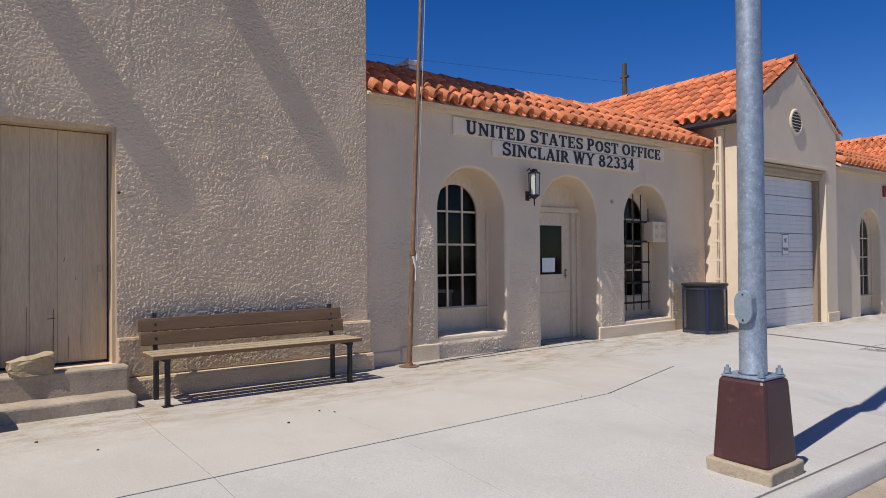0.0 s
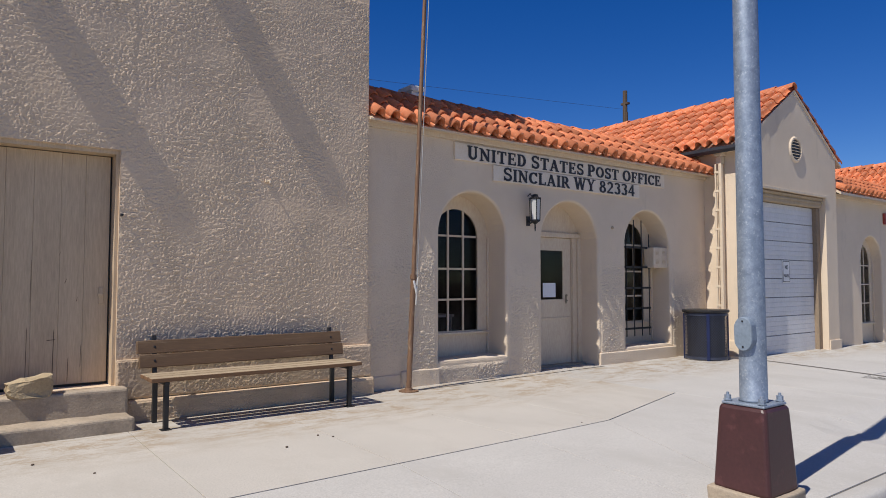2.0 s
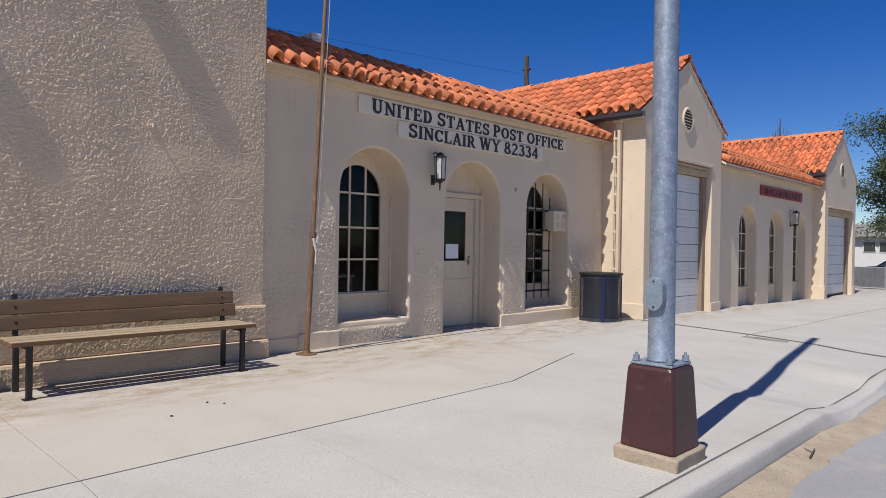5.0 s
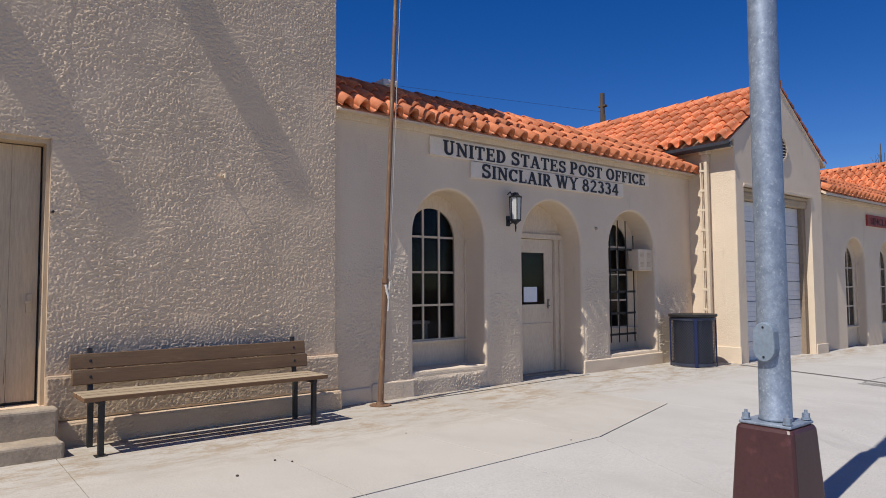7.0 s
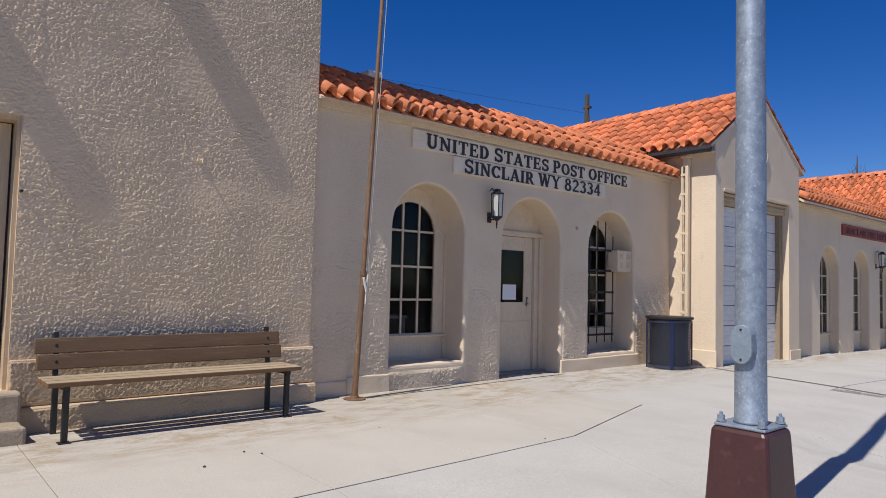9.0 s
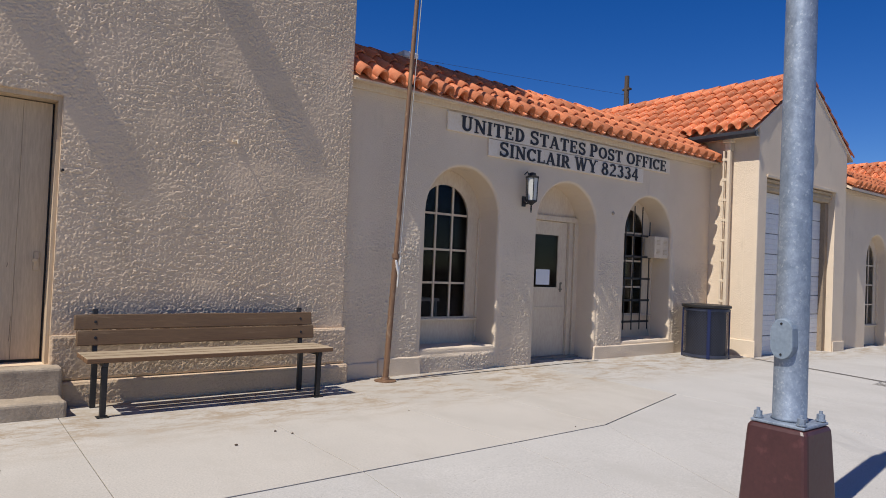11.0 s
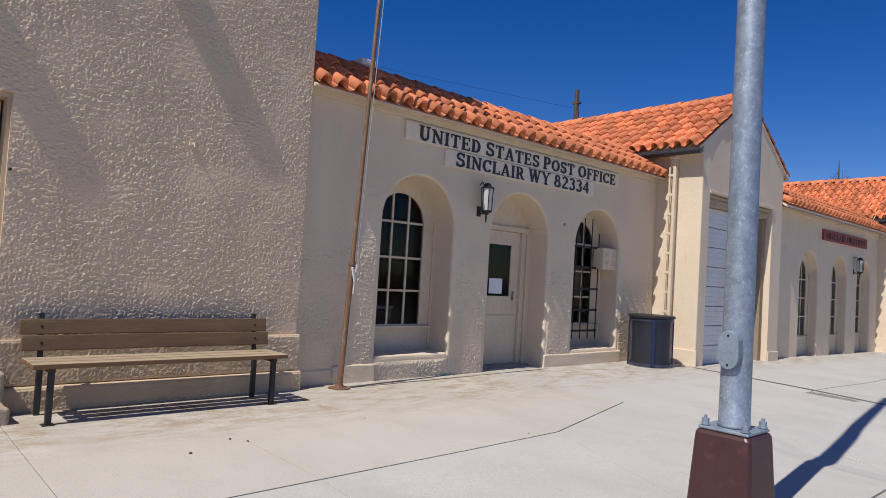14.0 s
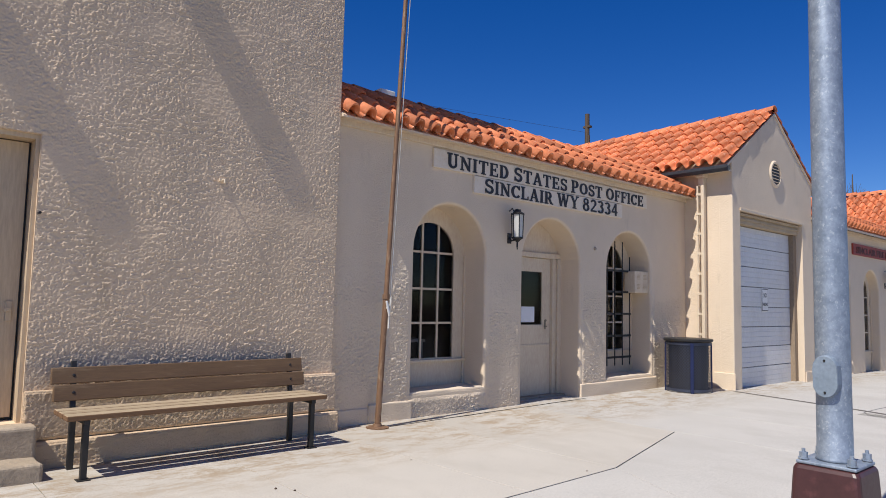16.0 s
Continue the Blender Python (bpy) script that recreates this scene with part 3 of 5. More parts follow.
def slab(c00, c10, c11, c01, n=10, gap=0.0034, long_gap=0.0105, mat="concrete"):
    """One pavement slab between four corners, with a worn edge."""
    c = [Vector(p).to_2d() for p in (c00, c10, c11, c01)]
    bm = bmesh.new()

    def pt(u, v, inset, extra=0.0):
        p = (c[0] * (1 - u) + c[1] * u) * (1 - v) + (c[3] * (1 - u) + c[2] * u) * v
        du, dv = (c[1] - c[0]).normalized(), (c[3] - c[0]).normalized()
        p = p + du * inset * (1 if u == 0 else -1 if u == 1 else 0) + dv * (inset + extra + long_gap - gap) * (1 if v == 0 else -1 if v == 1 else 0)
        return p
    top = [[None] * (n + 1) for _ in range(n + 1)]
    for i in range(n + 1):
        for j in range(n + 1):
            p = pt(i / n, j / n, gap + 0.002)
            top[i][j] = bm.verts.new((p.x, p.y, ground_z(p.x, p.y)))
    for i in range(n):
        for j in range(n):
            bm.faces.new((top[i][j], top[i + 1][j], top[i + 1][j + 1], top[i][j + 1]))
    rim = [(i, 0) for i in range(n)] + [(n, j) for j in range(n)] + [(i, n) for i in range(n, 0, -1)] + [(0, j) for j in range(n, 0, -1)]
    rings = [[top[i][j] for i, j in rim]]
    for inset, dz in ((gap, -0.002), (gap, -0.03)):
        ring = []
        for i, j in rim:
            p = pt(i / n, j / n, inset)
            ring.append(bm.verts.new((p.x, p.y, ground_z(p.x, p.y) + dz)))
        rings.append(ring)
    for a, b in zip(rings, rings[1:]):
        for k in range(len(rim)):
            m = (k + 1) % len(rim)
            bm.faces.new((a[m], a[k], b[k], b[m]))
    return part("slab", bm, mat, pavement)


def mid(x):
    """The long joint that runs along the sidewalk, with its bend."""
    return -3.26 + 0.024 * (x - 1.2) if x < 1.3 else -3.26 + 0.66 * min(1.0, (x - 1.25) / 2.28)


JX = [-9.2, -7.67, -6.15, -4.62, -3.1, -1.52, 0.0, 1.3, 3.5, 5.2, 6.9]
LOW = {-3.1: -3.2, -1.52: -1.78, 0.0: -0.36, 1.3: 0.1, 3.5: 3.603, 5.2: 5.3, 6.9: 7.02}
for xa, xb in zip(JX, JX[1:]):
    sa, sb = (-0.05 if x < 0 else 0.1 for x in (xa, xb))
    low_a, low_b = ((LOW.get(x, x - 0.1), KB + 0.004) for x in (xa, xb))
    top_b, top_a = (xb - sb if xb < 6 else 8.3, 0.55), (xa - sa, 0.55)
    if xa >= 3.5:
        slab(low_a, low_b, top_b, top_a, 16)
    else:
        slab((xa, mid(xa)), (xb, mid(xb)), top_b, top_a, mat="cream_concrete")
        slab(low_a, low_b, (xb, mid(xb)), (xa, mid(xa)))
for xa, xb in zip([7.0, 10.4, 13.6, 16.8, 20, 23.2, 27], [10.4, 13.6, 16.8, 20, 23.2, 27, 32]):
    la = 8.42 if xa == 7.0 else xa
    slab((xa + (0.15 if xa == 7 else 0), mid(9) - 0.9), (xb, mid(9) - 0.9), (xb, 0.55), (la, 0.55))
    slab((xa + (0.10 if xa == 7 else 0), KB + 0.004), (xb, KB + 0.004), (xb, mid(9) - 0.9), (xa + (0.15 if xa == 7 else 0), mid(9) - 0.9))
# dark strip that borders the driveway
bm = bmesh.new()
for y0, y1 in [(-5.84 + 0.59 * i, -5.25 + 0.59 * i) for i in range(8)]:
    f = lambda y: 7.0 + 1.28 * (y + 5.9) / 4.8
    bm.faces.new([bm.verts.new(p) for p in ((f(y0) - 0.05, y0, ground_z(f(y0), y0) + 0.004), (f(y0) + 0.06, y0, ground_z(f(y0), y0) + 0.004), (f(y1) + 0.06, y1, ground_z(f(y1), y1) + 0.004), (f(y1) - 0.05, y1, ground_z(f(y1), y1) + 0.004))])
bmesh.ops.remove_doubles(bm, verts=bm.verts, dist=0.001)
tagged(part("driveway_joint", bm, "joint"), "dark tar-filled joint across the sidewalk beside the driveway", "joint", kind="structure")

# open joint in front of the post office plinth; its near-black includes the gap's shade
bm = bmesh.new()
for k in range(9):
    xa, xb = 0.78 + 0.47 * k, 0.78 + 0.47 * (k + 1)
    f = lambda x: -0.34 + 0.045 * (x - 0.78) + 0.006 * math.sin(5 * x)
    w = lambda x: 0.013 + 0.005 * math.sin(3.1 * x + 1)
    bm.faces.new([bm.verts.new((x, y, ground_z(x, y) + 0.004)) for x, y in ((xa, f(xa) - w(xa)), (xb, f(xb) - w(xb)), (xb, f(xb) + w(xb)), (xa, f(xa) + w(xa)))])
bmesh.ops.remove_doubles(bm, verts=bm.verts, dist=0.001)
tagged(part("wall_joint", bm, "open_joint"), "dark open joint in the sidewalk along the post office plinth", "joint", kind="structure")

# ---- tall building beside the post office ----
LW, LH, CX = -0.14, 9.9, 0.06
DX0, DX1, DZ0, DZ1 = -4.42, -3.09, 0.40, 2.965
tall = thing("tall_building", "tall cream stucco building with rough hand-thrown finish", "building")
for a in ((-14.0, DX0, -0.3, LH), (DX1, CX, -0.3, LH), (DX0, DX1, DZ1, LH), (DX0, DX1, -0.3, DZ0)):
    part("wall", box(a[0], a[1], LW, LW + 0.35, a[2], a[3]), "stucco_rough", tall)
bm = bmesh.new()
add_box(bm, CX - 0.35, CX, LW + 0.35, 9, -0.3, LH)
add_box(bm, -14, CX - 0.35, 8.7, 9, -0.3, LH)
add_box(bm, -14, -13.7, LW + 0.35, 8.7, -0.3, LH)
add_box(bm, -13.7, -0.39, LW + 0.35, 8.7, LH - 0.3, LH - 0.02)
part("side_walls", bm, "stucco_rough", tall)
for xa, xb in ((-14.0, DX0), (DX1, CX + 0.03)):
    part("plinth", box(xa, xb, LW - 0.045, LW - 0.001, 0.24, 0.675, 0.014), "stucco_dirty", tall)
    part("plinth", box(xa, xb if xb < -1 else CX + 0.06, LW - 0.085, LW - 0.0015, -0.3, 0.235, 0.025, 3), "stucco_dirty", tall)
for k, (bx, bz, ln) in enumerate([(-7.4, 7.55, 0.49), (-6.08, 7.55, 0.525), (-3.81, 7.62, 0.48)]):
    part("roof_beam", box(bx - 0.05, bx + 0.25, LW - ln - 0.009, LW, bz - 0.15, bz + 0.15, 0.04), "weathered_wood", tall, "dark projecting roof beam end")



def relief_face(x0, x1, z0, z1, seed, owner, y=-0.14, mat="stucco_rough", amp=0.0030, cell=0.010, hole=None, fade=0.0, seam=None):
    """The thrown stucco coat as real relief: ridges and lumps some centimetres long, flatter where the trowel went over them."""
    nx, nz = int((x1 - x0) / cell), int((z1 - z0) / cell)
    g = np.random.default_rng(seed)
    fx, fz = np.meshgrid(np.fft.fftfreq(nx, cell), np.fft.fftfreq(nz, cell))

    def field(cx_, cz_, wide):
        f = np.sqrt((fx / cx_) ** 2 + (fz / cz_) ** 2)
        band = np.exp(-((f - 1.0) / wide) ** 2)
        h = np.real(np.fft.ifft2(np.fft.fft2(g.standard_normal((nz, nx))) * band))
        return h / h.std()
    # thrown flecks of all sizes, dragged about by the float, over flat trowelled islands
    def grain(cx_, cz_, wide):
        f = np.sqrt((fx / cx_) ** 2 + (fz / cz_) ** 2) + 1e-6
        g_ = np.real(np.fft.ifft2(np.fft.fft2(g.standard_normal((nz, nx))) * np.exp(-(np.log(f) / wide) ** 2) / f))
        return g_ / g_.std()
    where = 1 / (1 + np.exp(-3.0 * field(1.1, 1.5, 0.9)))
    level = grain(10.0, 27.0, 1.1) * where + grain(21.0, 18.0, 1.1) * (1 - where)
    lumps = 0.7 * level + 0.6 * grain(34.0, 46.0, 0.6) + 0.35 * np.tanh(2.5 * grain(26.0, 30.0, 0.5) - 2.2)
    flat = 1 / (1 + np.exp(-2.6 * (field(0.8, 1.1, 0.9) + 0.75)))
    h = amp * lumps * (0.32 + 0.68 * flat) + 0.6 * amp * field(1.0, 0.7, 0.6) + 3.0 * amp
    if seam is not None:
        sx, sz = np.meshgrid(np.linspace(x0, x1, nx), np.linspace(z0, z1, nz))
        wob = sx - seam[0] - 0.02 * np.sin(9 * sz) - 0.012 * np.sin(31 * sz)
        h = h + 0.004 * np.exp(-(wob / 0.05) ** 2) * (sz > seam[1]) - 0.004 * np.exp(-((wob - 0.05) / 0.02) ** 2) * (sz > seam[1])
    h = np.clip(h, 0.001, 0.034)
    if fade:
        rim_x = np.minimum(np.arange(nx), np.arange(nx)[::-1])[None, :] * cell / 0.04
        rim_z = np.arange(nz)[::-1][:, None] * cell / fade
        h = (h + 0.002) * np.clip(rim_x, 0, 1) * np.clip(rim_z, 0, 1) - 0.002
    h[0, :] = h[-1, :] = h[:, 0] = h[:, -1] = -0.006
    xs_, zs_ = np.meshgrid(np.linspace(x0, x1, nx), np.linspace(z0, z1, nz))
    co = np.stack([xs_, y - h, zs_], -1).reshape(-1, 3)
    idx = np.arange(nx * nz).reshape(nz, nx)
    quads = np.stack([idx[:-1, :-1], idx[:-1, 1:], idx[1:, 1:], idx[1:, :-1]], -1).reshape(-1, 4)
    if hole:
        mx, mz = co[quads, 0].mean(1), co[quads, 2].mean(1)
        quads = quads[~((mx > hole[0]) & (mx < hole[1]) & (mz < hole[2]))]
    me = bpy.data.meshes.new("stucco_coat")
    me.vertices.add(len(co))
    me.vertices.foreach_set("co", co.astype(np.float32).ravel())
    me.loops.add(quads.size)
    me.loops.foreach_set("vertex_index", quads.astype(np.int32).ravel())
    me.polygons.add(len(quads))
    me.polygons.foreach_set("loop_start", np.arange(0, quads.size, 4, dtype=np.int32))
    me.polygons.foreach_set("use_smooth", np.ones(len(quads), dtype=bool))
    me.update(calc_edges=True)
    me.materials.append(M[mat])
    o = new("stucco_coat", me)
    o.parent = owner
    return o


relief_face(-5.6, CX, 0.60, 5.4, 1, tall, amp=0.0037, cell=0.0085, hole=(DX0 - 0.004, DX1 + 0.004, DZ1 + 0.004), seam=(-2.98, 3.3))
relief_face(DX1 + 0.005, CX + 0.028, 0.25, 0.662, 4, tall, LW - 0.044, "stucco_dirty")
relief_face(DX1 + 0.005, CX + 0.055, -0.05, 0.215, 5, tall, LW - 0.084, "stucco_dirty")

# its plank door with frame
door1 = tagged(new("door_1"), "closed cream-painted plank door, scuffed and weathered, in the tall building", "door", kind="structure")
dy = LW + 0.20
part("door_lining", box(DX0 - 0.0, DX0 + 0.035, LW + 0.002, dy + 0.12, DZ0, DZ1), "old_door_paint", door1)
part("door_lining", box(DX1 - 0.035, DX1, LW + 0.03, dy + 0.12, DZ0, DZ1), "old_door_paint", door1)
part("door_lining", box(DX0 + 0.035, DX1 - 0.035, LW + 0.03, dy + 0.12, DZ1 - 0.045, DZ1), "old_door_paint", door1)
x = DX0 + 0.045
widths = [0.248, 0.253, 0.253, 0.233, 0.243]
for w in widths:
    part("plank", box(x + 0.0008, x + w - 0.0008, dy + 0.01 + rnd.uniform(0, 0.002), dy + 0.05, DZ0 + 0.03, DZ1 - 0.055, 0.002), "old_door_paint", door1)
    x += w
part("backing", box(DX0 + 0.04, DX1 - 0.04, dy + 0.052, dy + 0.09, DZ0 + 0.01, DZ1 - 0.05), "old_door_paint", door1)
part("gap", box(DX0 + 0.036, DX1 - 0.036, dy + 0.049, dy + 0.0515, DZ0, DZ1 - 0.046), "black_paint", door1)
for k, (cx_, z0, z1, w) in enumerate(((-4.15, 0.55, 0.95, 0.004), (-3.905, 0.50, 1.05, 0.004), (-3.66, 0.52, 1.02, 0.006), (-3.52, 0.45, 0.72, 0.004), (-3.40, 0.60, 0.85, 0.003), (-3.56, 1.50, 1.56, 0.012), (-3.62, 1.80, 1.85, 0.008), (-3.45, 1.30, 1.36, 0.008), (-3.88, 1.3, 1.75, 0.0025))):
    bm = prism_y([(cx_ - w, z0), (cx_ + w * 0.3, z0 + 0.02), (cx_ + w, z1), (cx_, z1 - 0.03)], dy + 0.0085, dy + 0.012)
    part("crack", bm, "weathered_wood", door1)
part("crack", prism_y([(-3.72, 0.90), (-3.64, 0.905), (-3.64, 0.912), (-3.72, 0.908)], dy + 0.0085, dy + 0.012), "weathered_wood", door1)
bm = box(DX1 - 0.15, DX1 - 0.10, dy - 0.006, dy + 0.01, 1.28, 1.46, 0.004)
add_tube(bm, (DX1 - 0.125, dy - 0.006, 1.38), (DX1 - 0.125, dy - 0.05, 1.38), 0.012)
add_box(bm, DX1 - 0.17, DX1 - 0.115, dy - 0.06, dy - 0.045, 1.365, 1.395, 0.004)
part("latch", bm, "old_door_paint", door1)
hinge = thing("door_hook", "small iron hook fixed to the stucco beside the plank door", "hook")
part("pin", tube((DX1 + 0.02, LW + 0.01, 2.25), (DX1 + 0.02, LW - 0.075, 2.25), 0.012), "black_iron", hinge)
hook = thing("wall_hook", "small whitish bracket hook on the stucco wall", "hook")
bm = tube((-1.40, LW + 0.01, 2.77), (-1.40, LW - 0.085, 2.78), 0.010)
add_tube(bm, (-1.40, LW - 0.085, 2.78), (-1.40, LW - 0.09, 2.74), 0.010)
part("rod", bm, "cream_paint", hook)
part("plate", box(-1.435, -1.36, LW - 0.03, LW + 0.01, 2.76, 2.80, 0.003), "cream_paint", hook)

# steps and the stone on them
steps = thing("entrance_steps", "two worn crumbling concrete steps below the plank door", "steps")


def worn_box(x0, x1, y0, y1, z0, z1, seed, amp=0.012, cuts=7, bevel=0.03):
    bm = box(x0, x1, y0, y1, z0, z1, bevel, 3)
    bmesh.ops.subdivide_edges(bm, edges=[e for e in bm.edges if e.calc_length() > 0.25], cuts=cuts, use_grid_fill=True)
    for v in bm.verts:
        v.co += Vector([noise.noise(v.co * 5 + Vector((seed, k * 7.3, 0))) for k in range(3)]) * amp
    return bm


part("upper_step", worn_box(-6.6, -3.0, -0.37, LW + 0.02, 0.02, 0.40, 1.0), "old_concrete", steps)
part("lower_step", worn_box(-4.45, -3.0, -0.68, -0.34, -0.03, 0.145, 4.0), "old_concrete", steps)
side = thing("step_block", "low concrete block beside the steps", "block")
part("block", worn_box(-6.4, -4.66, -1.05, -0.75, -0.03, 0.93, 9.0), "old_concrete", side)
rock = thing("stone", "angular tan sandstone lying on the top step", "stone")
bm = bmesh.new()
bmesh.ops.create_icosphere(bm, subdivisions=3, radius=1.0)
for v in bm.verts:
    c = v.co.copy()
    f = [max(-0.62, min(0.62, k)) for k in c]
    v.co = Vector((f[0] * 0.31, f[1] * 0.18, f[2] * 0.14)) * 1.0 + Vector((noise.noise(c * 1.7), noise.noise(c * 1.7 + Vector((5, 0, 0))), noise.noise(c * 2 + Vector((0, 9, 0))))) * 0.035
    v.co.z += 0.05 * (v.co.x / 0.3) * (1 if v.co.z > 0 else 0)
    v.co = Vector((-3.90, -0.275, 0.475)) + v.co
part("stone_body", bm, "rock", rock)

# ---- post office wing ----
GX = 8.55
PO_ARCH = [(2.065, 0.68, 0.33, 2.25), (4.295, 0.73, -0.25, 2.21), (6.535, 0.715, 0.28, 2.20)]


def arched_window(parent, cx, y, half, z0, spring, out_half, out_top, sill, muntin_x, muntin_z):
    """A round-headed wooden window with its panel, one mesh for each pane and bar."""
    win = new("window")
    win.parent = parent
    head = arch_points(cx, half, spring)
    # panel round the glass
    bm = bmesh.new()
    q = lambda *p: bm.faces.new([bm.verts.new(a) for a in p])
    top = out_top
    for yy in (y, y + 0.05):
        q((cx - out_half, yy, sill), (cx - half, yy, sill), (cx - half, yy, top), (cx - out_half, yy, top))
        q((cx + half, yy, sill), (cx + out_half, yy, sill), (cx + out_half, yy, top), (cx + half, yy, top))
        q((cx - half, yy, sill), (cx + half, yy, sill), (cx + half, yy, z0), (cx - half, yy, z0))
        for (xa, za), (xb, zb) in zip(head, head[1:]):
            q((xa, yy, za), (xb, yy, zb), (xb, yy, top), (xa, yy, top))
    rim = [(cx - half, z0)] + head + [(cx + half, z0)]
    for (xa, za), (xb, zb) in zip(rim, rim[1:] + rim[:1]):
        q((xa, y, za), (xb, y, zb), (xb, y + 0.05, zb), (xa, y + 0.05, za))
    bmesh.ops.recalc_face_normals(bm, faces=bm.faces)
    part("frame", bm, "cream_paint", win)
    part("sill", box(cx - out_half, cx + out_half, y - 0.05, y + 0.002, z0 - 0.06, z0 - 0.02, 0.008), "cream_paint", win)
    # stop bead along the reveal
    part("casing", box(cx + out_half - 0.055, cx + out_half - 0.001, y - 0.03, y - 0.001, sill, spring, 0.006), "cream_paint", win)
    part("casing", box(cx - out_half + 0.001, cx - out_half + 0.055, y - 0.03, y - 0.001, sill, spring, 0.006), "cream_paint", win)
    chord = lambda xx: spring + math.sqrt(max(0.0, half * half - (xx - cx) ** 2))
    for mx in muntin_x:
        part("muntin", box(mx - 0.016, mx + 0.016, y + 0.006, y + 0.044, z0, chord(mx) + 0.01, 0.004), "cream_paint", win)
    for mz in muntin_z:
        xs_ = [cx - half] + list(muntin_x) + [cx + half]
        for a, b in zip(xs_, xs_[1:]):
            part("muntin", box(a + 0.017, b - 0.017, y + 0.007, y + 0.043, mz - 0.016, mz + 0.016, 0.004), "cream_paint", win)
    xs_ = [cx - half] + list(muntin_x) + [cx + half]
    zs_ = [z0] + list(muntin_z)
    for a, b in zip(xs_, xs_[1:]):
        for k, z in enumerate(zs_):
            if k + 1 < len(zs_):
                bm = box(a, b, y + 0.022, y + 0.027, z, zs_[k + 1])
            else:
                n = 6
                up = [(a + (b - a) * i / n, max(z + 0.005, chord(a + (b - a) * i / n))) for i in range(n + 1)]
                bm = prism_y([(a, z), (b, z)] + up[::-1], y + 0.022, y + 0.027)
            p = part("pane", bm, "glass", win)
            p.visible_shadow = False
    return win


office = thing("post_office_wing", "cream stucco post office wing with arches and clay tile roof", "building")
part("wall", arched_wall(-0.03, GX, -0.3, 3.80, 0.0, 0.5, PO_ARCH), "stucco", office)
for cx, half, sill, spring in (PO_ARCH[0], PO_ARCH[2]):
    arched_window(office, cx, 0.455, 0.455, 0.73, 2.25, half + 0.02, 2.97, sill - 0.02, (cx - 0.155, cx + 0.155), (1.235, 1.73, 2.265))
for k, (xa, xb, za, zb) in enumerate(((0.065, 1.33, -0.05, 2.2), (2.80, 3.51, -0.05, 2.15), (5.08, 5.77, -0.05, 2.15), (7.31, 8.54, -0.05, 2.2), (1.34, 2.79, -0.05, 0.262))):
    relief_face(xa, xb, za, zb, 11 + k, office, 0.001, "stucco", 0.0050, 0.011, fade=0.5 if zb > 1 else 0.05)
# closed room behind, its indoor shade put into the near-black colour
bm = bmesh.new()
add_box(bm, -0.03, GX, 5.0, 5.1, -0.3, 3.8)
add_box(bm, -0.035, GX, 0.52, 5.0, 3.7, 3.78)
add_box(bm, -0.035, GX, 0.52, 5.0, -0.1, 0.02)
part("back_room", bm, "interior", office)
# plinth course
for xa, xb, zp in ((0.06, 0.68, 0.20), (0.6815, 1.38, 0.235), (5.03, 7.4, 0.22)):
    part("plinth", worn_box(xa, xb, -0.035, 0.01, -0.1, zp, xa, 0.008, 6, 0.02), "stucco", office)
part("fascia", box(CX + 0.003, GX, -0.045, -0.001, 3.71, 3.79, 0.008), "cream_paint", office, "cream board under the eave")
part("sill", worn_box(1.38, 2.75, 0.004, 0.46, 0.27, 0.335, 2.0, 0.006), "stucco", office)
part("sill", worn_box(5.82, 7.255, 0.004, 0.46, 0.21, 0.285, 3.0, 0.006), "stucco", office)
# door
door = new("door")
door.parent = office
DY = 0.46
part("leaf", box(3.835, 4.79, DY, DY + 0.045, 0.03, 1.20, 0.004), "cream_paint", door)
bm = box(3.835, 4.005, DY, DY + 0.045, 1.2015, 2.325, 0.004)
add_box(bm, 4.58, 4.79, DY, DY + 0.045, 1.2015, 2.325, 0.004)
add_box(bm, 4.0055, 4.5795, DY, DY + 0.045, 2.09, 2.325, 0.004)
part("leaf_upper", bm, "cream_paint", door)
part("mid_rail", box(3.85, 4.775, DY - 0.012, DY - 0.001, 0.84, 0.875, 0.004), "cream_paint", door)
bm = box(3.56, 3.83, DY - 0.06, DY + 0.06, 0.02, 2.33, 0.008)
add_box(bm, 4.795, 5.035, DY - 0.02, DY + 0.06, 0.02, 2.33, 0.008)
add_box(bm, 4.80, 4.86, DY - 0.05, DY - 0.021, 0.02, 2.33, 0.006)
add_box(bm, 4.93, 5.03, DY - 0.06, DY - 0.021, 0.02, 2.33, 0.006)
part("frame", bm, "cream_paint", door)
bm = box(3.56, 5.035, DY - 0.05, DY + 0.06, 2.331, 2.42, 0.01)
part("head", bm, "cream_paint", door)
part("tympanum", prism_y([(3.55, 2.4205), (5.04, 2.4205), (5.04, 2.97), (3.55, 2.97)], DY + 0.0, DY + 0.05), "cream_paint", door)
p = part("pane", box(4.006, 4.579, DY + 0.02, DY + 0.026, 1.2, 2.09), "glass", door)
p.visible_shadow = False
part("notice", box(4.07, 4.40, DY + 0.012, DY + 0.015, 1.24, 1.50), "paper", door, "pale printed notice on the glass")
part("threshold", box(3.57, 5.02, 0.30, DY + 0.05, -0.02, 0.03, 0.01), "old_concrete", door)
bm = box(4.642, 4.678, DY - 0.008, DY - 0.001, 1.12, 1.28, 0.003)
add_tube(bm, (4.66, DY - 0.01, 1.17), (4.66, DY - 0.045, 1.17), 0.009)
add_tube(bm, (4.66, DY - 0.045, 1.17), (4.585, DY - 0.048, 1.165), 0.009)
add_tube(bm, (4.66, DY - 0.01, 1.27), (4.66, DY - 0.025, 1.27), 0.02)
part("handle", bm, "brass", door)

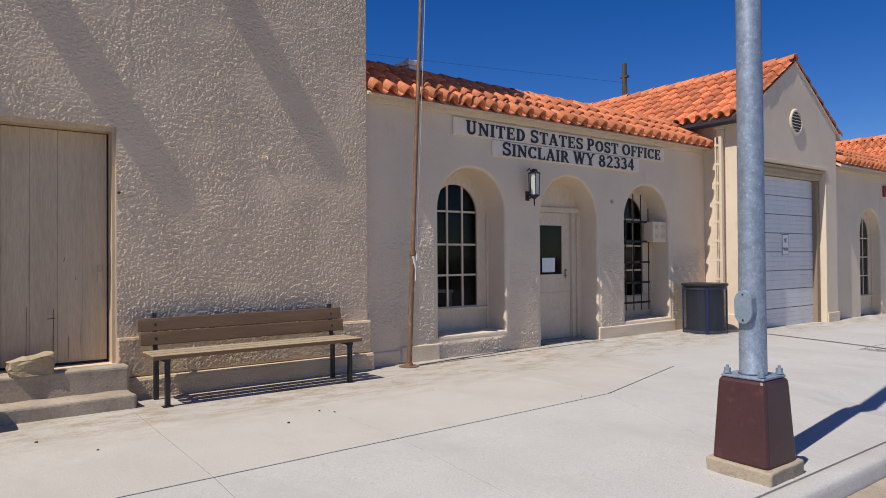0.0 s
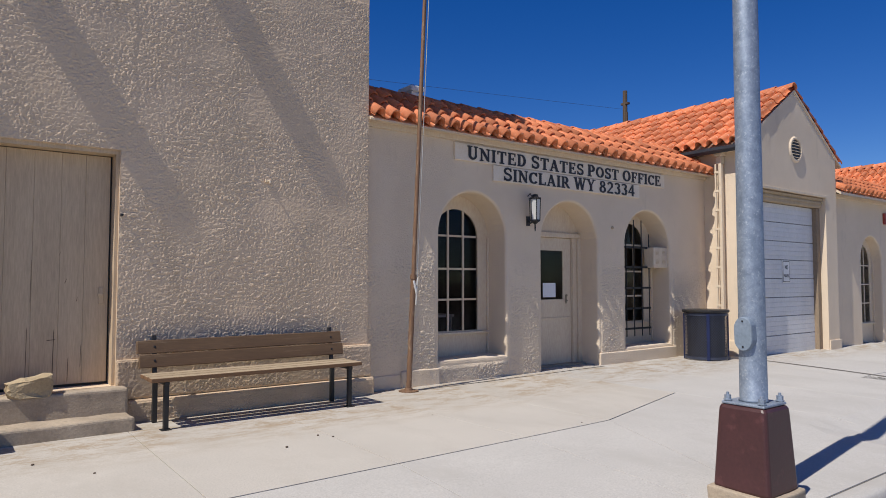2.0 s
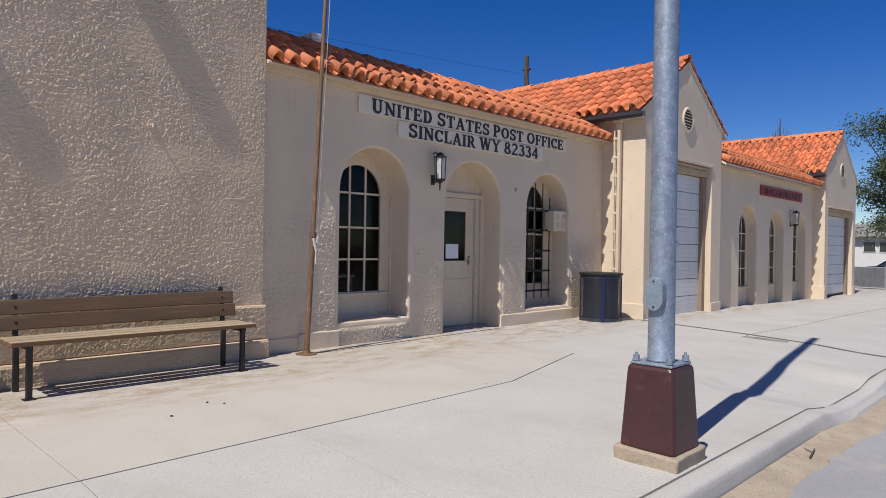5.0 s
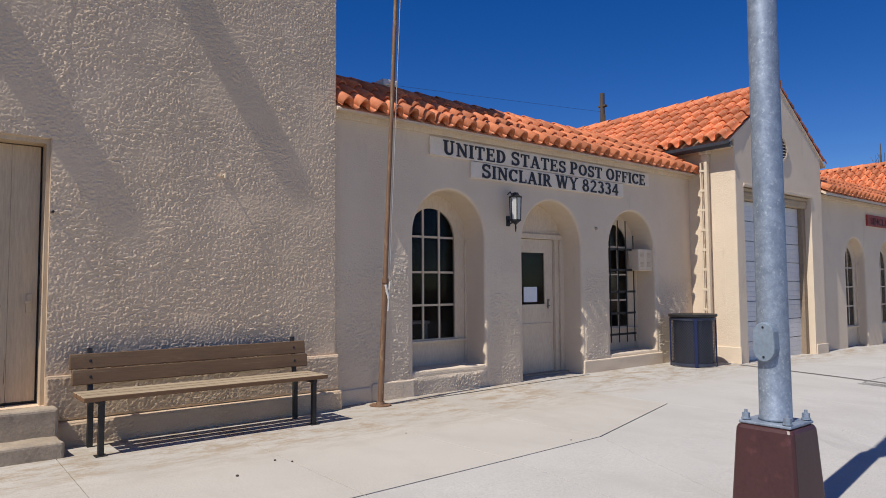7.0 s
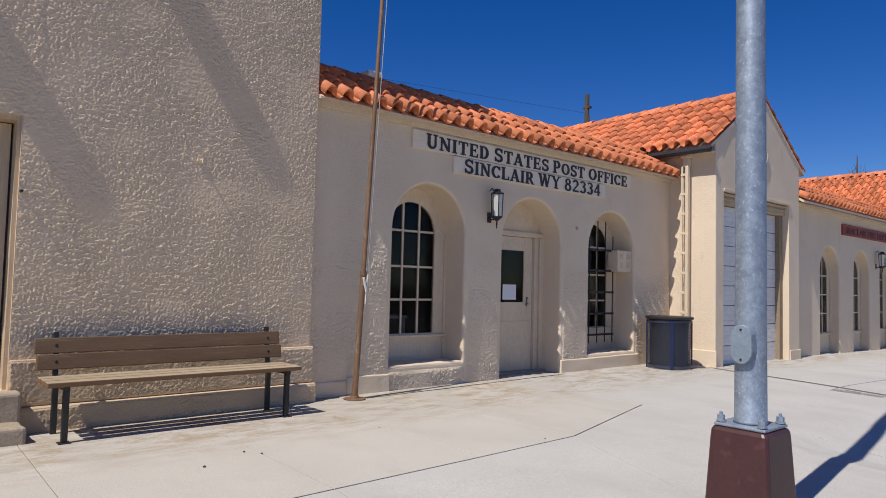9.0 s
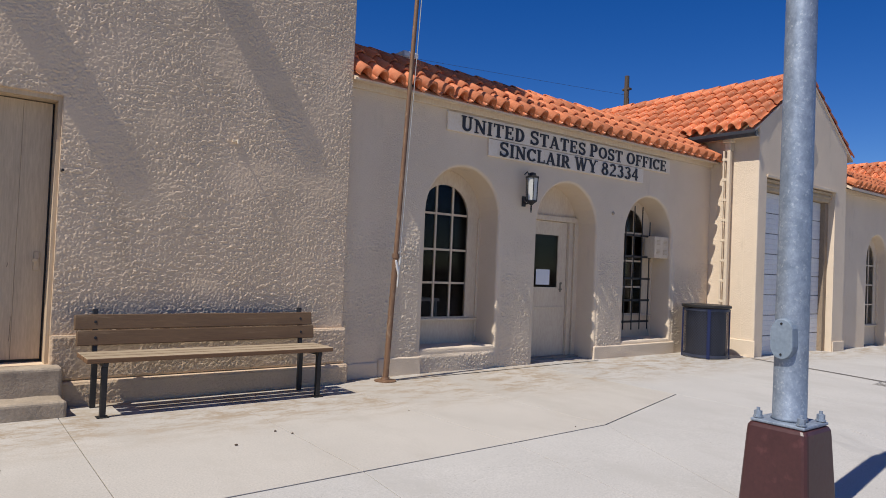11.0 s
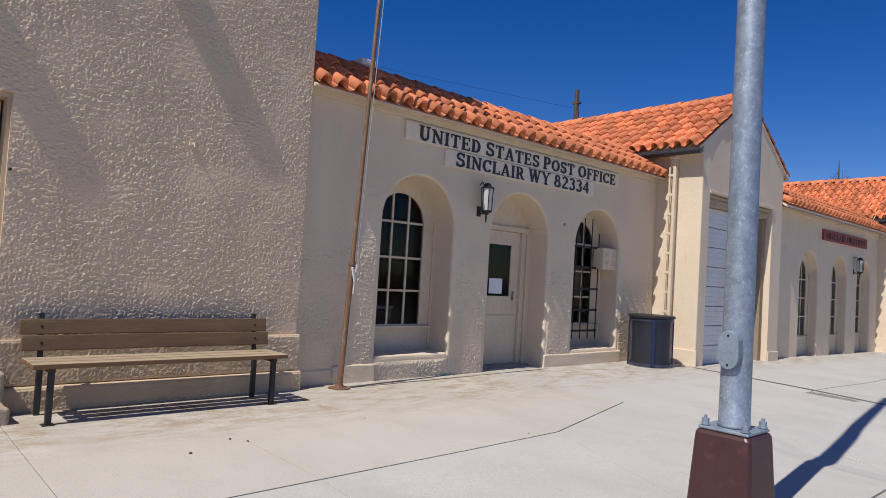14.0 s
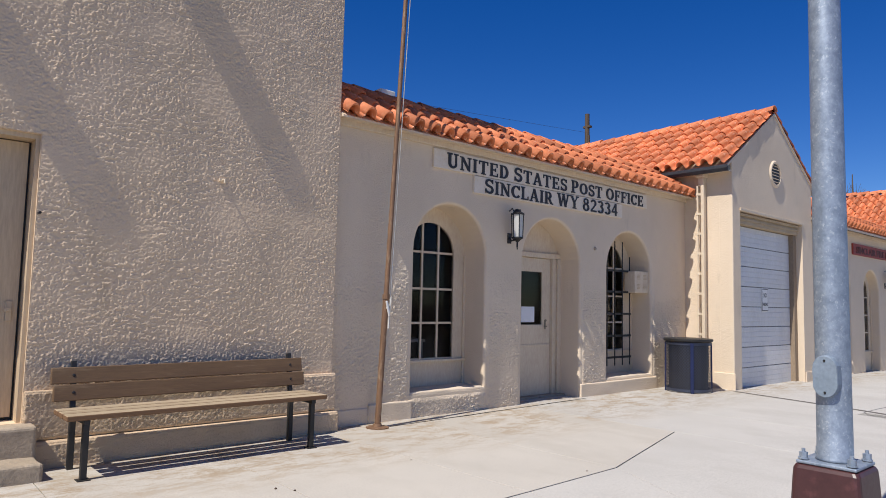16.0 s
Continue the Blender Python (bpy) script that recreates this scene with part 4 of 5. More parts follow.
# roof
EY, EZ, RY, RZ = -0.205, 3.80, 0.72, 4.40
roof = part("roof", prism_y([(-0.03, 0), (GX, 0), (GX, 0.02), (-0.03, 0.02)], 0, 0.01), "cream_paint", office)
bm = bmesh.new()
sl = [(EY + 0.01, EZ - 0.005), (RY, RZ - 0.01), (RY, RZ - 0.06), (0.02, EZ - 0.012), (EY + 0.01, EZ - 0.03)]
a = [bm.verts.new((CX + 0.003, y, z)) for y, z in sl]
b = [bm.verts.new((GX, y, z)) for y, z in sl]
bm.faces.new(a)
bm.faces.new(b[::-1])
for i in range(5):
    bm.faces.new((a[(i + 1) % 5], a[i], b[i], b[(i + 1) % 5]))
bm.faces.new([bm.verts.new(p) for p in ((-0.03, RY, RZ - 0.012), (GX, RY, RZ - 0.012), (GX, 5.1, 3.79), (-0.03, 5.1, 3.79))])
bmesh.ops.recalc_face_normals(bm, faces=bm.faces)
bm.to_mesh(roof.data)
bm.free()
lay_tiles(roof, (CX + 0.012, EY, EZ), (1, 0, 0), (0, RY - EY, RZ - EZ), GX - CX - 0.012, math.hypot(RY - EY, RZ - EZ))
lay_ridge(roof, (-0.02, RY + 0.02, RZ + 0.02), (GX + 1.0, RY + 0.02, RZ + 0.02))
chim = thing("chimney", "low white stucco chimney cap behind the tile ridge", "chimney")
part("stack", box(2.92, 3.16, 3.0, 3.4, 3.6, 5.40, 0.02), "white_paint", chim)
part("cap", box(2.87, 3.21, 2.95, 3.45, 5.40, 5.51, 0.02), "white_paint", chim)

# signboards
sg = thing("post_office_sign", "cream signboard with black raised capital letters under the eave", "sign")
part("board", box(1.665, 7.06, -0.032, -0.001, 3.415, 3.680, 0.004), "sign_paint", sg)
serif_line("UNITED STATES POST OFFICE", 1.90, 6.95, 3.44, 0.215, -0.033, sg, 0.93)
sg = thing("town_sign", "smaller cream signboard with black raised town name and postcode", "sign")
part("board", box(2.455, 6.24, -0.032, -0.001, 3.150, 3.405, 0.004), "sign_paint", sg)
serif_line("SINCLAIR WY 82334", 2.66, 6.10, 3.172, 0.215, -0.033, sg, 0.93)


def wall_lantern(at):
    """A wrought-iron wall lantern with frosted glass, its bracket at the wall (y = 0)."""
    lan = thing("wall_lantern", "black wrought-iron wall lantern with frosted glass panes", "lantern", "wall lanterns", at=at)
    n = 6
    bm = lathe([(0.078, -0.17), (0.09, 0.17)], n, (0, -0.17))
    part("glass", bm, "lantern_glass", lan)
    for i in range(n):
        a = 2 * math.pi * i / n
        c, s = math.cos(a), math.sin(a)
        part("bar", tube((0.082 * c, -0.17 + 0.082 * s, -0.19), (0.094 * c, -0.17 + 0.094 * s, 0.20), 0.008, n=6), "black_iron", lan)
    part("roof", lathe([(0.105, 0.17), (0.108, 0.185), (0.06, 0.215), (0.05, 0.25), (0.02, 0.26)], n, (0, -0.17)), "black_iron", lan)
    part("base", lathe([(0.008, -0.36), (0.014, -0.30), (0.012, -0.25), (0.05, -0.215), (0.088, -0.19), (0.088, -0.17)], n, (0, -0.17)), "black_iron", lan)
    bm = bmesh.new()
    pts = [(0, 0.0, -0.16), (0, -0.05, -0.22), (0, -0.12, -0.21), (0, -0.165, -0.24)]
    for p, q_ in zip(pts, pts[1:]):
        add_tube(bm, p, q_, 0.012, n=8)
    part("bracket", bm, "black_iron", lan)
    bm = bmesh.new()
    pts = [(0, 0.0, 0.24), (0, -0.06, 0.28), (0, -0.10, 0.22), (0, -0.09, 0.16)]
    for p, q_ in zip(pts, pts[1:]):
        add_tube(bm, p, q_, 0.008, n=8)
    part("stay", bm, "black_iron", lan)
    part("backplate", box(-0.04, 0.04, -0.012, 0.004, -0.26, -0.10, 0.004), "black_iron", lan)
    return lan


lantern = wall_lantern((3.245, -0.001, 2.72))

# bars in front of the third arch
gr = thing("window_grille", "black iron bar grille set in the arch before the window", "grille")
for gx in (5.87, 6.10, 6.345, 6.59, 6.83):
    part("upright", tube((gx, 0.2, 0.45), (gx, 0.2, 2.20 + (0.55 if abs(gx - 6.4) < 0.3 else 0.28)), 0.011, n=8), "black_iron", gr)
for gz in (0.60, 0.995, 1.40, 1.81, 2.205):
    part("crossbar", box(5.815, 6.90, 0.212, 0.226, gz - 0.02, gz + 0.02, 0.003), "black_iron", gr)
bx = thing("utility_box", "cream metal utility box with small vents on the arch reveal", "box")
part("case", box(6.80, 7.247, 0.06, 0.30, 1.80, 2.215, 0.015), "cream_paint", bx)
for vx in (6.91, 7.13):
    for vz in (1.92, 2.10):
        bm = bmesh.new()
        for k in range(4):
            add_box(bm, vx - 0.05, vx + 0.05, 0.052, 0.061, vz - 0.042 + 0.025 * k, vz - 0.03 + 0.025 * k)
        part("vent", bm, "old_door_paint", bx)
nl = thing("wall_stud", "small round stud in the stucco between the arches", "stud")
part("stud", lathe([(0.03, 0.0), (0.03, 0.02), (0.018, 0.035)], 12), "old_concrete", nl)
nl.matrix_world = pose(5.44, 0.004, 2.535, 90)

# ---- garage with its gable ----


def garage(gx0, gx1, gy, apex_z, eave_z, back, ox0, ox1, otop, name, label, tiles_left=True):
    """A gabled garage: front wall with its deep opening, side walls, roof with tiles, and a sectional door."""
    gar = thing(name, label, "garage")
    ax = (gx0 + gx1) / 2
    th = 0.30
    bm = bmesh.new()
    q = lambda *p: bm.faces.new([bm.verts.new(a) for a in p])
    za = lambda x: apex_z - (apex_z - eave_z) * abs(x - ax) / (gx1 - ax)
    for yy in (gy, gy + th):
        q((gx0, yy, -0.4), (ox0, yy, -0.4), (ox0, yy, za(ox0)), (gx0, yy, za(gx0)))
        q((ox1, yy, -0.4), (gx1, yy, -0.4), (gx1, yy, za(gx1)), (ox1, yy, za(ox1)))
        q((ox0, yy, otop), (ax, yy, otop), (ax, yy, apex_z), (ox0, yy, za(ox0)))
        q((ax, yy, otop), (ox1, yy, otop), (ox1, yy, za(ox1)), (ax, yy, apex_z))
    q((ox0, gy, -0.4), (ox0, gy + th, -0.4), (ox0, gy + th, otop), (ox0, gy, otop))
    q((ox1, gy, -0.4), (ox1, gy + th, -0.4), (ox1, gy + th, otop), (ox1, gy, otop))
    q((ox0, gy, otop), (ox0, gy + th, otop), (ox1, gy + th, otop), (ox1, gy, otop))
    q((gx0, gy, -0.4), (gx0, gy + th, -0.4), (gx0, gy + th, za(gx0)), (gx0, gy, za(gx0)))
    q((gx1, gy, -0.4), (gx1, gy + th, -0.4), (gx1, gy + th, za(gx1)), (gx1, gy, za(gx1)))
    for (xa, xb) in ((gx0, ax), (ax, gx1)):
        q((xa, gy, za(xa)), (xb, gy, za(xb)), (xb, gy + th, za(xb)), (xa, gy + th, za(xa)))
    bmesh.ops.remove_doubles(bm, verts=bm.verts, dist=0.0005)
    bmesh.ops.recalc_face_normals(bm, faces=bm.faces)
    front = part("front_wall", bm, "stucco", gar)
    bev = front.modifiers.new("soft", "BEVEL")
    bev.width, bev.segments, bev.angle_limit = 0.02, 2, radians(50)
    bm = box(gx0 - 0.003, gx0 + 0.25, gy + th - 0.035, back, -0.4, eave_z)
    part("side_wall", bm, "stucco", gar)
    part("side_wall", box(gx1 - 0.25, gx1, gy + th + 0.001, back, -0.4, eave_z), "stucco", gar)
    part("back_wall", box(gx0 + 0.26, gx1 - 0.26, back - 0.25, back, -0.4, eave_z), "stucco", gar)
    part("footing", box(ox1 + 0.01, gx1 + 0.02, gy - 0.03, gy - 0.0015, -0.4, 0.16, 0.01), "stucco", gar)
    part("footing", box(gx0 - 0.03, gx0 - 0.0015, gy - 0.03, -0.01, -0.4, 0.30, 0.01), "stucco", gar)
    # round louvred vent
    vz = apex_z - 1.33
    bm = bmesh.new()
    n = 24
    rings = [[bm.verts.new((ax + r * math.cos(2 * math.pi * i / n), y, vz + r * math.sin(2 * math.pi * i / n))) for i in range(n)] for r, y in ((0.30, gy - 0.002), (0.27, gy - 0.035), (0.235, gy - 0.035), (0.225, gy + 0.0))]
    for a_, b_ in zip(rings, rings[1:]):
        for i in range(n):
            bm.faces.new((a_[i], a_[(i + 1) % n], b_[(i + 1) % n], b_[i]))
    bmesh.ops.recalc_face_normals(bm, faces=bm.faces)
    vent = part("vent", bm, "stucco", gar)
    part("backing", lathe([(0.226, 0.0), (0.226, 0.004)], 24), "black_paint", vent).matrix_world = pose(ax, gy - 0.0015, vz, 90)
    for k in range(6):
        z = vz - 0.17 + 0.068 * k
        hw = math.sqrt(max(0.0, 0.222 ** 2 - (z - vz) ** 2))
        o = part("slat", box(-hw, hw, -0.014, 0.010, -0.006, 0.006), "stucco", vent)
        o.matrix_world = pose(ax, gy - 0.018, z, 35)
    # door
    dyy = gy + 0.24
    lead = part("lintel", box(ox0 + 0.002, ox1 - 0.002, gy + 0.10, dyy + 0.10, otop - 0.24, otop - 0.002, 0.01), "ochre_trim", gar, "ochre timber head above the door")
    for k in range(2):
        part("moulding", box(ox0 + 0.002, ox1 - 0.002, gy + 0.075 - 0.02 * k, gy + 0.0995, otop - 0.16 + 0.085 * k, otop - 0.11 + 0.085 * k, 0.008), "ochre_trim", gar)
    part("jamb", box(ox1 - 0.17, ox1 - 0.002, gy + 0.14, dyy + 0.1, -0.35, otop - 0.242, 0.01), "brown_trim", gar, "brown timber jamb")
    part("jamb", box(ox0 + 0.002, ox0 + 0.12, gy + 0.14, dyy + 0.1, -0.35, otop - 0.242, 0.01), "brown_trim", gar, "brown timber jamb")
    part("trim", box(ox0 - 0.02, ox1 + 0.04, gy - 0.03, gy - 0.001, otop - 0.01, otop + 0.05, 0.01), "cream_paint", gar)
    gd = new("sectional_door")
    gd.parent = gar
    gd["label"] = "white sectional roll-up garage door"
    zb, zt, n = -0.07, otop - 0.245, 8
    for k in range(n):
        z0, z1 = zb + (zt - zb) * k / n, zb + (zt - zb) * (k + 1) / n
        bm = bmesh.new()
        prof = [(dyy + 0.02, z0 + 0.004), (dyy, z0 + 0.012)]
        for m in range(1, 4):
            zz = z0 + (z1 - z0) * m / 4
            prof += [(dyy, zz - 0.008), (dyy + 0.006, zz), (dyy, zz + 0.008)]
        prof += [(dyy, z1 - 0.012), (dyy + 0.02, z1 - 0.004)]
        L = [bm.verts.new((ox0 + 0.121, y, z)) for y, z in prof]
        R = [bm.verts.new((ox1 - 0.171, y, z)) for y, z in prof]
        for i in range(len(prof) - 1):
            bm.faces.new((L[i], R[i], R[i + 1], L[i + 1]))
        part("panel", bm, "garage_white", gd)
    part("seal", box(ox0 + 0.12, ox1 - 0.17, dyy + 0.021, dyy + 0.05, zb - 0.05, zt), "black_paint", gd)
    # roof
    rb = back + 0.3
    bm = bmesh.new()
    ov = 0.26
    sl = (apex_z - eave_z) / (gx1 - ax)
    for sgn in (-1, 1):
        xe = ax + sgn * ((gx1 - ax) + ov)
        ze = apex_z - sl * ((gx1 - ax) + ov)
        p = [(xe, gy - 0.02, ze), (ax, gy - 0.02, apex_z + 0.02), (ax, rb, apex_z + 0.02), (xe, rb, ze)]
        lo = [(x, y, z - 0.05) for x, y, z in p]
        v0, v1 = [bm.verts.new(a_) for a_ in p], [bm.verts.new(a_) for a_ in lo]
        bm.faces.new(v0)
        bm.faces.new(v1[::-1])
        for i in range(4):
            bm.faces.new((v0[(i + 1) % 4], v0[i], v1[i], v1[(i + 1) % 4]))
    bmesh.ops.recalc_face_normals(bm, faces=bm.faces)
    rf = part("roof", bm, "cream_paint", gar)
    run = (gx1 - ax) + ov
    ze = apex_z - sl * run
    lay_tiles(rf, (ax - run, rb, ze + 0.035), (0, -1, 0), (run, 0, sl * run), rb - gy + 0.04, math.hypot(run, sl * run))
    if tiles_left:
        lay_tiles(rf, (ax + run, gy - 0.02, ze + 0.035), (0, 1, 0), (-run, 0, sl * run), 0.52, math.hypot(run, sl * run))
    lay_ridge(rf, (ax, gy - 0.03, apex_z + 0.05), (ax, rb, apex_z + 0.05))
    # gutter on the left eave
    bm = bmesh.new()
    pr = [(-0.0, 0.05), (-0.01, -0.03), (-0.05, -0.07), (-0.09, -0.06), (-0.12, -0.01), (-0.12, 0.05), (-0.112, 0.05), (-0.112, -0.01), (-0.085, -0.05), (-0.05, -0.06), (-0.018, -0.025), (-0.01, 0.05)]
    xg, zg = ax - run + 0.06, ze - 0.055
    A = [bm.verts.new((xg + x, gy - 0.06, zg + z)) for x, z in pr]
    B = [bm.verts.new((xg + x, rb, zg + z)) for x, z in pr]
    for i in range(len(pr)):
        j = (i + 1) % len(pr)
        bm.faces.new((A[i], A[j], B[j], B[i]))
    bm.faces.new(A[::-1])
    bmesh.ops.recalc_face_normals(bm, faces=bm.faces)
    part("gutter", bm, "gutter_metal", gar, "dark metal eaves gutter")
    part("soffit", box(ax - run + 0.06, gx0 - 0.001, gy + 0.02, rb, ze - 0.10, ze - 0.062, 0.004), "cream_paint", gar)
    return gar, dyy


G_Y = -1.0
gar, g_door_y = garage(GX, 12.58, G_Y, 5.80, 4.50, 5.2, 8.87, 12.0, 3.50, "garage", "gabled cream stucco garage with white sectional door and tile roof")
ns = thing("parking_sign", "small white no parking notice on the garage door", "sign")
part("plate", box(10.33, 10.66, g_door_y - 0.012, g_door_y - 0.002, 1.50, 2.0, 0.003), "white_paint", ns)
part("border", box(10.345, 10.645, g_door_y - 0.014, g_door_y - 0.0125, 1.515, 1.985), "black_paint", ns)
part("face", box(10.36, 10.63, g_door_y - 0.016, g_door_y - 0.0145, 1.53, 1.97), "white_paint", ns)
lettering("letters", "NO", 0.14, (10.495, g_door_y - 0.017, 1.80), "black_paint", ns, 0.14, 0.002, 0, 0.001)
lettering("letters", "PARKING", 0.10, (10.495, g_door_y - 0.017, 1.62), "black_paint", ns, 0.24, 0.001, 0, 0.001)

# downspout on the sunny side wall
dp = thing("downspout", "cream downspout with hopper and strap brackets on the garage wall", "downspout")
xw = GX - 0.002
part("hopper", box(xw - 0.20, xw, -0.52, -0.34, 4.16, 4.34, 0.02), "cream_paint", dp)
part("neck", box(xw - 0.15, xw - 0.02, -0.49, -0.37, 4.0, 4.159, 0.01), "cream_paint", dp)
part("pipe", box(xw - 0.17, xw - 0.08, -0.50, -0.43, 0.25, 3.999, 0.012), "cream_paint", dp)
part("conduit", box(xw - 0.16, xw - 0.12, -0.375, -0.34, 0.25, 3.999, 0.008), "cream_paint", dp)
for k in range(9):
    z = 0.6 + 0.4 * k
    part("strap", box(xw - 0.165, xw - 0.13, -0.44, -0.335, z, z + 0.05, 0.004), "cream_paint", dp)

# ---- fire station wing and its garage ----
FX0, FX1, FY = 12.59, 21.0, -0.82
F_ARCH = [(15.02, 0.66, -0.4, 2.05), (17.40, 0.66, -0.4, 2.05), (19.62, 0.66, -0.4, 2.05)]
fire = thing("fire_station_wing", "cream stucco fire station wing with arched windows and tile roof", "building")
part("wall", arched_wall(FX0, FX1, -0.5, 3.70, FY, 0.30, F_ARCH), "stucco", fire)
for cx, half, sill, spring in F_ARCH:
    arched_window(fire, cx, FY + 0.24, 0.46, 0.45, 2.05, half + 0.02, 2.78, -0.45, (cx - 0.14, cx + 0.14), (0.95, 1.45, 1.95))
part("fascia", box(FX0, FX1, FY - 0.05, FY - 0.001, 3.59, 3.69, 0.01), "cream_paint", fire)
# back wall in the same near-black, standing in for the unlit room
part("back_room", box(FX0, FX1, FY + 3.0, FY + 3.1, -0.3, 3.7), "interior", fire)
fr = part("roof", prism_y([(0, 0), (1, 0), (1, 1)], 0, 1), "cream_paint", fire)
bm = bmesh.new()
e0, e1 = (FY - 0.28, 3.70), (FY + 0.64, 4.25)
P = [(FX0, e0[0], e0[1] - 0.02), (FX1, e0[0], e0[1] - 0.02), (FX1, e1[0], e1[1] - 0.02), (FX0, e1[0], e1[1] - 0.02)]
v0 = [bm.verts.new(p) for p in P]
v1 = [bm.verts.new((x, y, z - 0.06)) for x, y, z in P]
bm.faces.new(v0)
bm.faces.new(v1[::-1])
for i in range(4):
    bm.faces.new((v0[(i + 1) % 4], v0[i], v1[i], v1[(i + 1) % 4]))
bm.faces.new([bm.verts.new(p) for p in ((FX0, e1[0], e1[1] - 0.02), (FX1, e1[0], e1[1] - 0.02), (FX1, FY + 3.1, 3.7), (FX0, FY + 3.1, 3.7))])
bmesh.ops.recalc_face_normals(bm, faces=bm.faces)
bm.to_mesh(fr.data)
bm.free()
lay_tiles(fr, (FX0, *e0), (1, 0, 0), (0, e1[0] - e0[0], e1[1] - e0[1]), FX1 - FX0, math.hypot(e1[0] - e0[0], e1[1] - e0[1]))
lay_ridge(fr, (FX0, e1[0] + 0.02, e1[1] + 0.02), (FX1 + 0.8, e1[0] + 0.02, e1[1] + 0.02))
fs = thing("fire_station_sign", "dark red signboard with raised letters on the fire station", "sign")
part("board", box(15.83, 19.65, FY - 0.05, FY - 0.001, 3.08, 3.38, 0.006), "red_sign", fs)
lettering("letters", "SINCLAIR FIRE DEPT", 0.25, (17.74, FY - 0.053, 3.13), "red_relief", fs, 3.4, 0.006, 0, 0.006)
copy_thing(lantern, Matrix.Translation((18.60, FY - 0.001, 2.50)))
garage(FX1 + 0.01, 25.1, -1.2, 5.72, 4.30, 8.5, 21.4, 24.7, 3.0, "garage", "farther gabled stucco garage with white sectional door", False)

# ---- street lamp ----
LX, LY = 0.045, -5.57
lamp = thing("street_lamp", "galvanised steel street lamp post on a maroon tapered base", "street lamp")
part("footing", worn_box(LX - 0.25, LX + 0.25, LY - 0.25, LY + 0.25, -0.03, 0.085, 6.0, 0.016, 5, 0.015), "old_concrete", lamp, "rough concrete footing")
bm = bmesh.new()
rings = []
for z, h in ((0.085, 0.208), (0.10, 0.214), (0.575, 0.184), (0.615, 0.180), (0.632, 0.170), (0.638, 0.15)):
    ring = []
    c = 0.03
    for sx, sy, a0 in ((1, 1, 0), (-1, 1, 90), (-1, -1, 180), (1, -1, 270)):
        for k in range(4):
            a = radians(a0 + 30 * k)
            ring.append(bm.verts.new((LX + sx * (h - c) + c * math.cos(a), LY + sy * (h - c) + c * math.sin(a), z)))
    rings.append(ring)
for a, b in zip(rings, rings[1:]):
    for i in range(16):
        bm.faces.new((a[i], a[(i + 1) % 16], b[(i + 1) % 16], b[i]))
bm.faces.new(rings[0][::-1])
bm.faces.new(rings[-1])
part("base_cover", bm, "maroon", lamp, "maroon painted tapered steel cover")
part("base_plate", box(LX - 0.163, LX + 0.163, LY - 0.163, LY + 0.163, 0.6385, 0.656, 0.006), "galvanised", lamp)
for sx in (-1, 1):
    for sy in (-1, 1):
        bm = tube((LX + 0.130 * sx, LY + 0.130 * sy, 0.66), (LX + 0.130 * sx, LY + 0.130 * sy, 0.715), 0.011, n=8)
        add_tube(bm, (LX + 0.130 * sx, LY + 0.130 * sy, 0.6605), (LX + 0.130 * sx, LY + 0.130 * sy, 0.668), 0.03, n=12)
        add_tube(bm, (LX + 0.130 * sx, LY + 0.130 * sy, 0.6685), (LX + 0.130 * sx, LY + 0.130 * sy, 0.697), 0.024, n=6)
        part("bolt", bm, "galvanised", lamp)
part("post", lathe([(0.106, 0.66), (0.098, 0.670), (0.096, 1.0), (0.066, 11.5), (0.04, 11.55)], 32, (LX, LY)), "galvanised", lamp, smooth=True)
ang = math.atan2(-8.0 - LY, -4.5 - LX) - 0.52
hx, hy = LX + 0.100 * math.cos(ang), LY + 0.100 * math.sin(ang)
bm = bmesh.new()
pr = []
for k in range(20):
    a = 2 * math.pi * k / 20
    pr.append((0.068 * math.cos(a), 0.036 * (1 if math.sin(a) > 0 else -1) + 0.072 * math.sin(a)))
f = [bm.verts.new((x, -0.03, z)) for x, z in pr]
m1 = [bm.verts.new((x * 1.05, -0.022, z * 1.05)) for x, z in pr]
k_ = [bm.verts.new((x * 1.05, 0.06, z * 1.05)) for x, z in pr]
bm.faces.new(f)
for A, B in ((f, m1), (m1, k_)):
    for i in range(20):
        bm.faces.new((A[(i + 1) % 20], A[i], B[i], B[(i + 1) % 20]))
bmesh.ops.recalc_face_normals(bm, faces=bm.faces)
hand = part("handhole_cover", bm, "grey_plate", lamp, "oval grey access cover")
hand.matrix_world = pose(hx, hy, 1.11, 0, 0, math.degrees(ang) + 90)
for dz in (-0.085, 0.085):
    o = part("screw", lathe([(0.007, 0), (0.007, 0.004)], 8), "black_iron", hand)
    o.matrix_world = hand.matrix_world @ pose(0, -0.03, dz, 90)

lift = Matrix.Translation((LX, LY, ground_z(LX, LY))) @ Matrix.Diagonal((0.966, 0.966, 1.066, 1)) @ Matrix.Translation((-LX, -LY, 0))
for o in lamp.children:
    o.matrix_world = lift @ o.matrix_world
# ---- flagpole ----
fp = thing("flagpole", "slightly leaning rusty steel flagpole with white rope", "flagpole")
lean = Vector((0.047, 0.0, 1.0))
B0 = Vector((0.62, -0.315, 0.0))
part("flange", lathe([(0.14, 0.0), (0.14, 0.012), (0.06, 0.02), (0.05, 0.05)], 20, B0.to_2d()), "rust", fp)
part("lower_pole", tube(B0 + lean * 0.02, B0 + lean * 1.6, 0.038, 0.037, 16), "rust", fp)
part("upper_pole", tube(B0 + lean * 1.55, B0 + lean * 8.0, 0.031, 0.026, 16), "rust", fp)
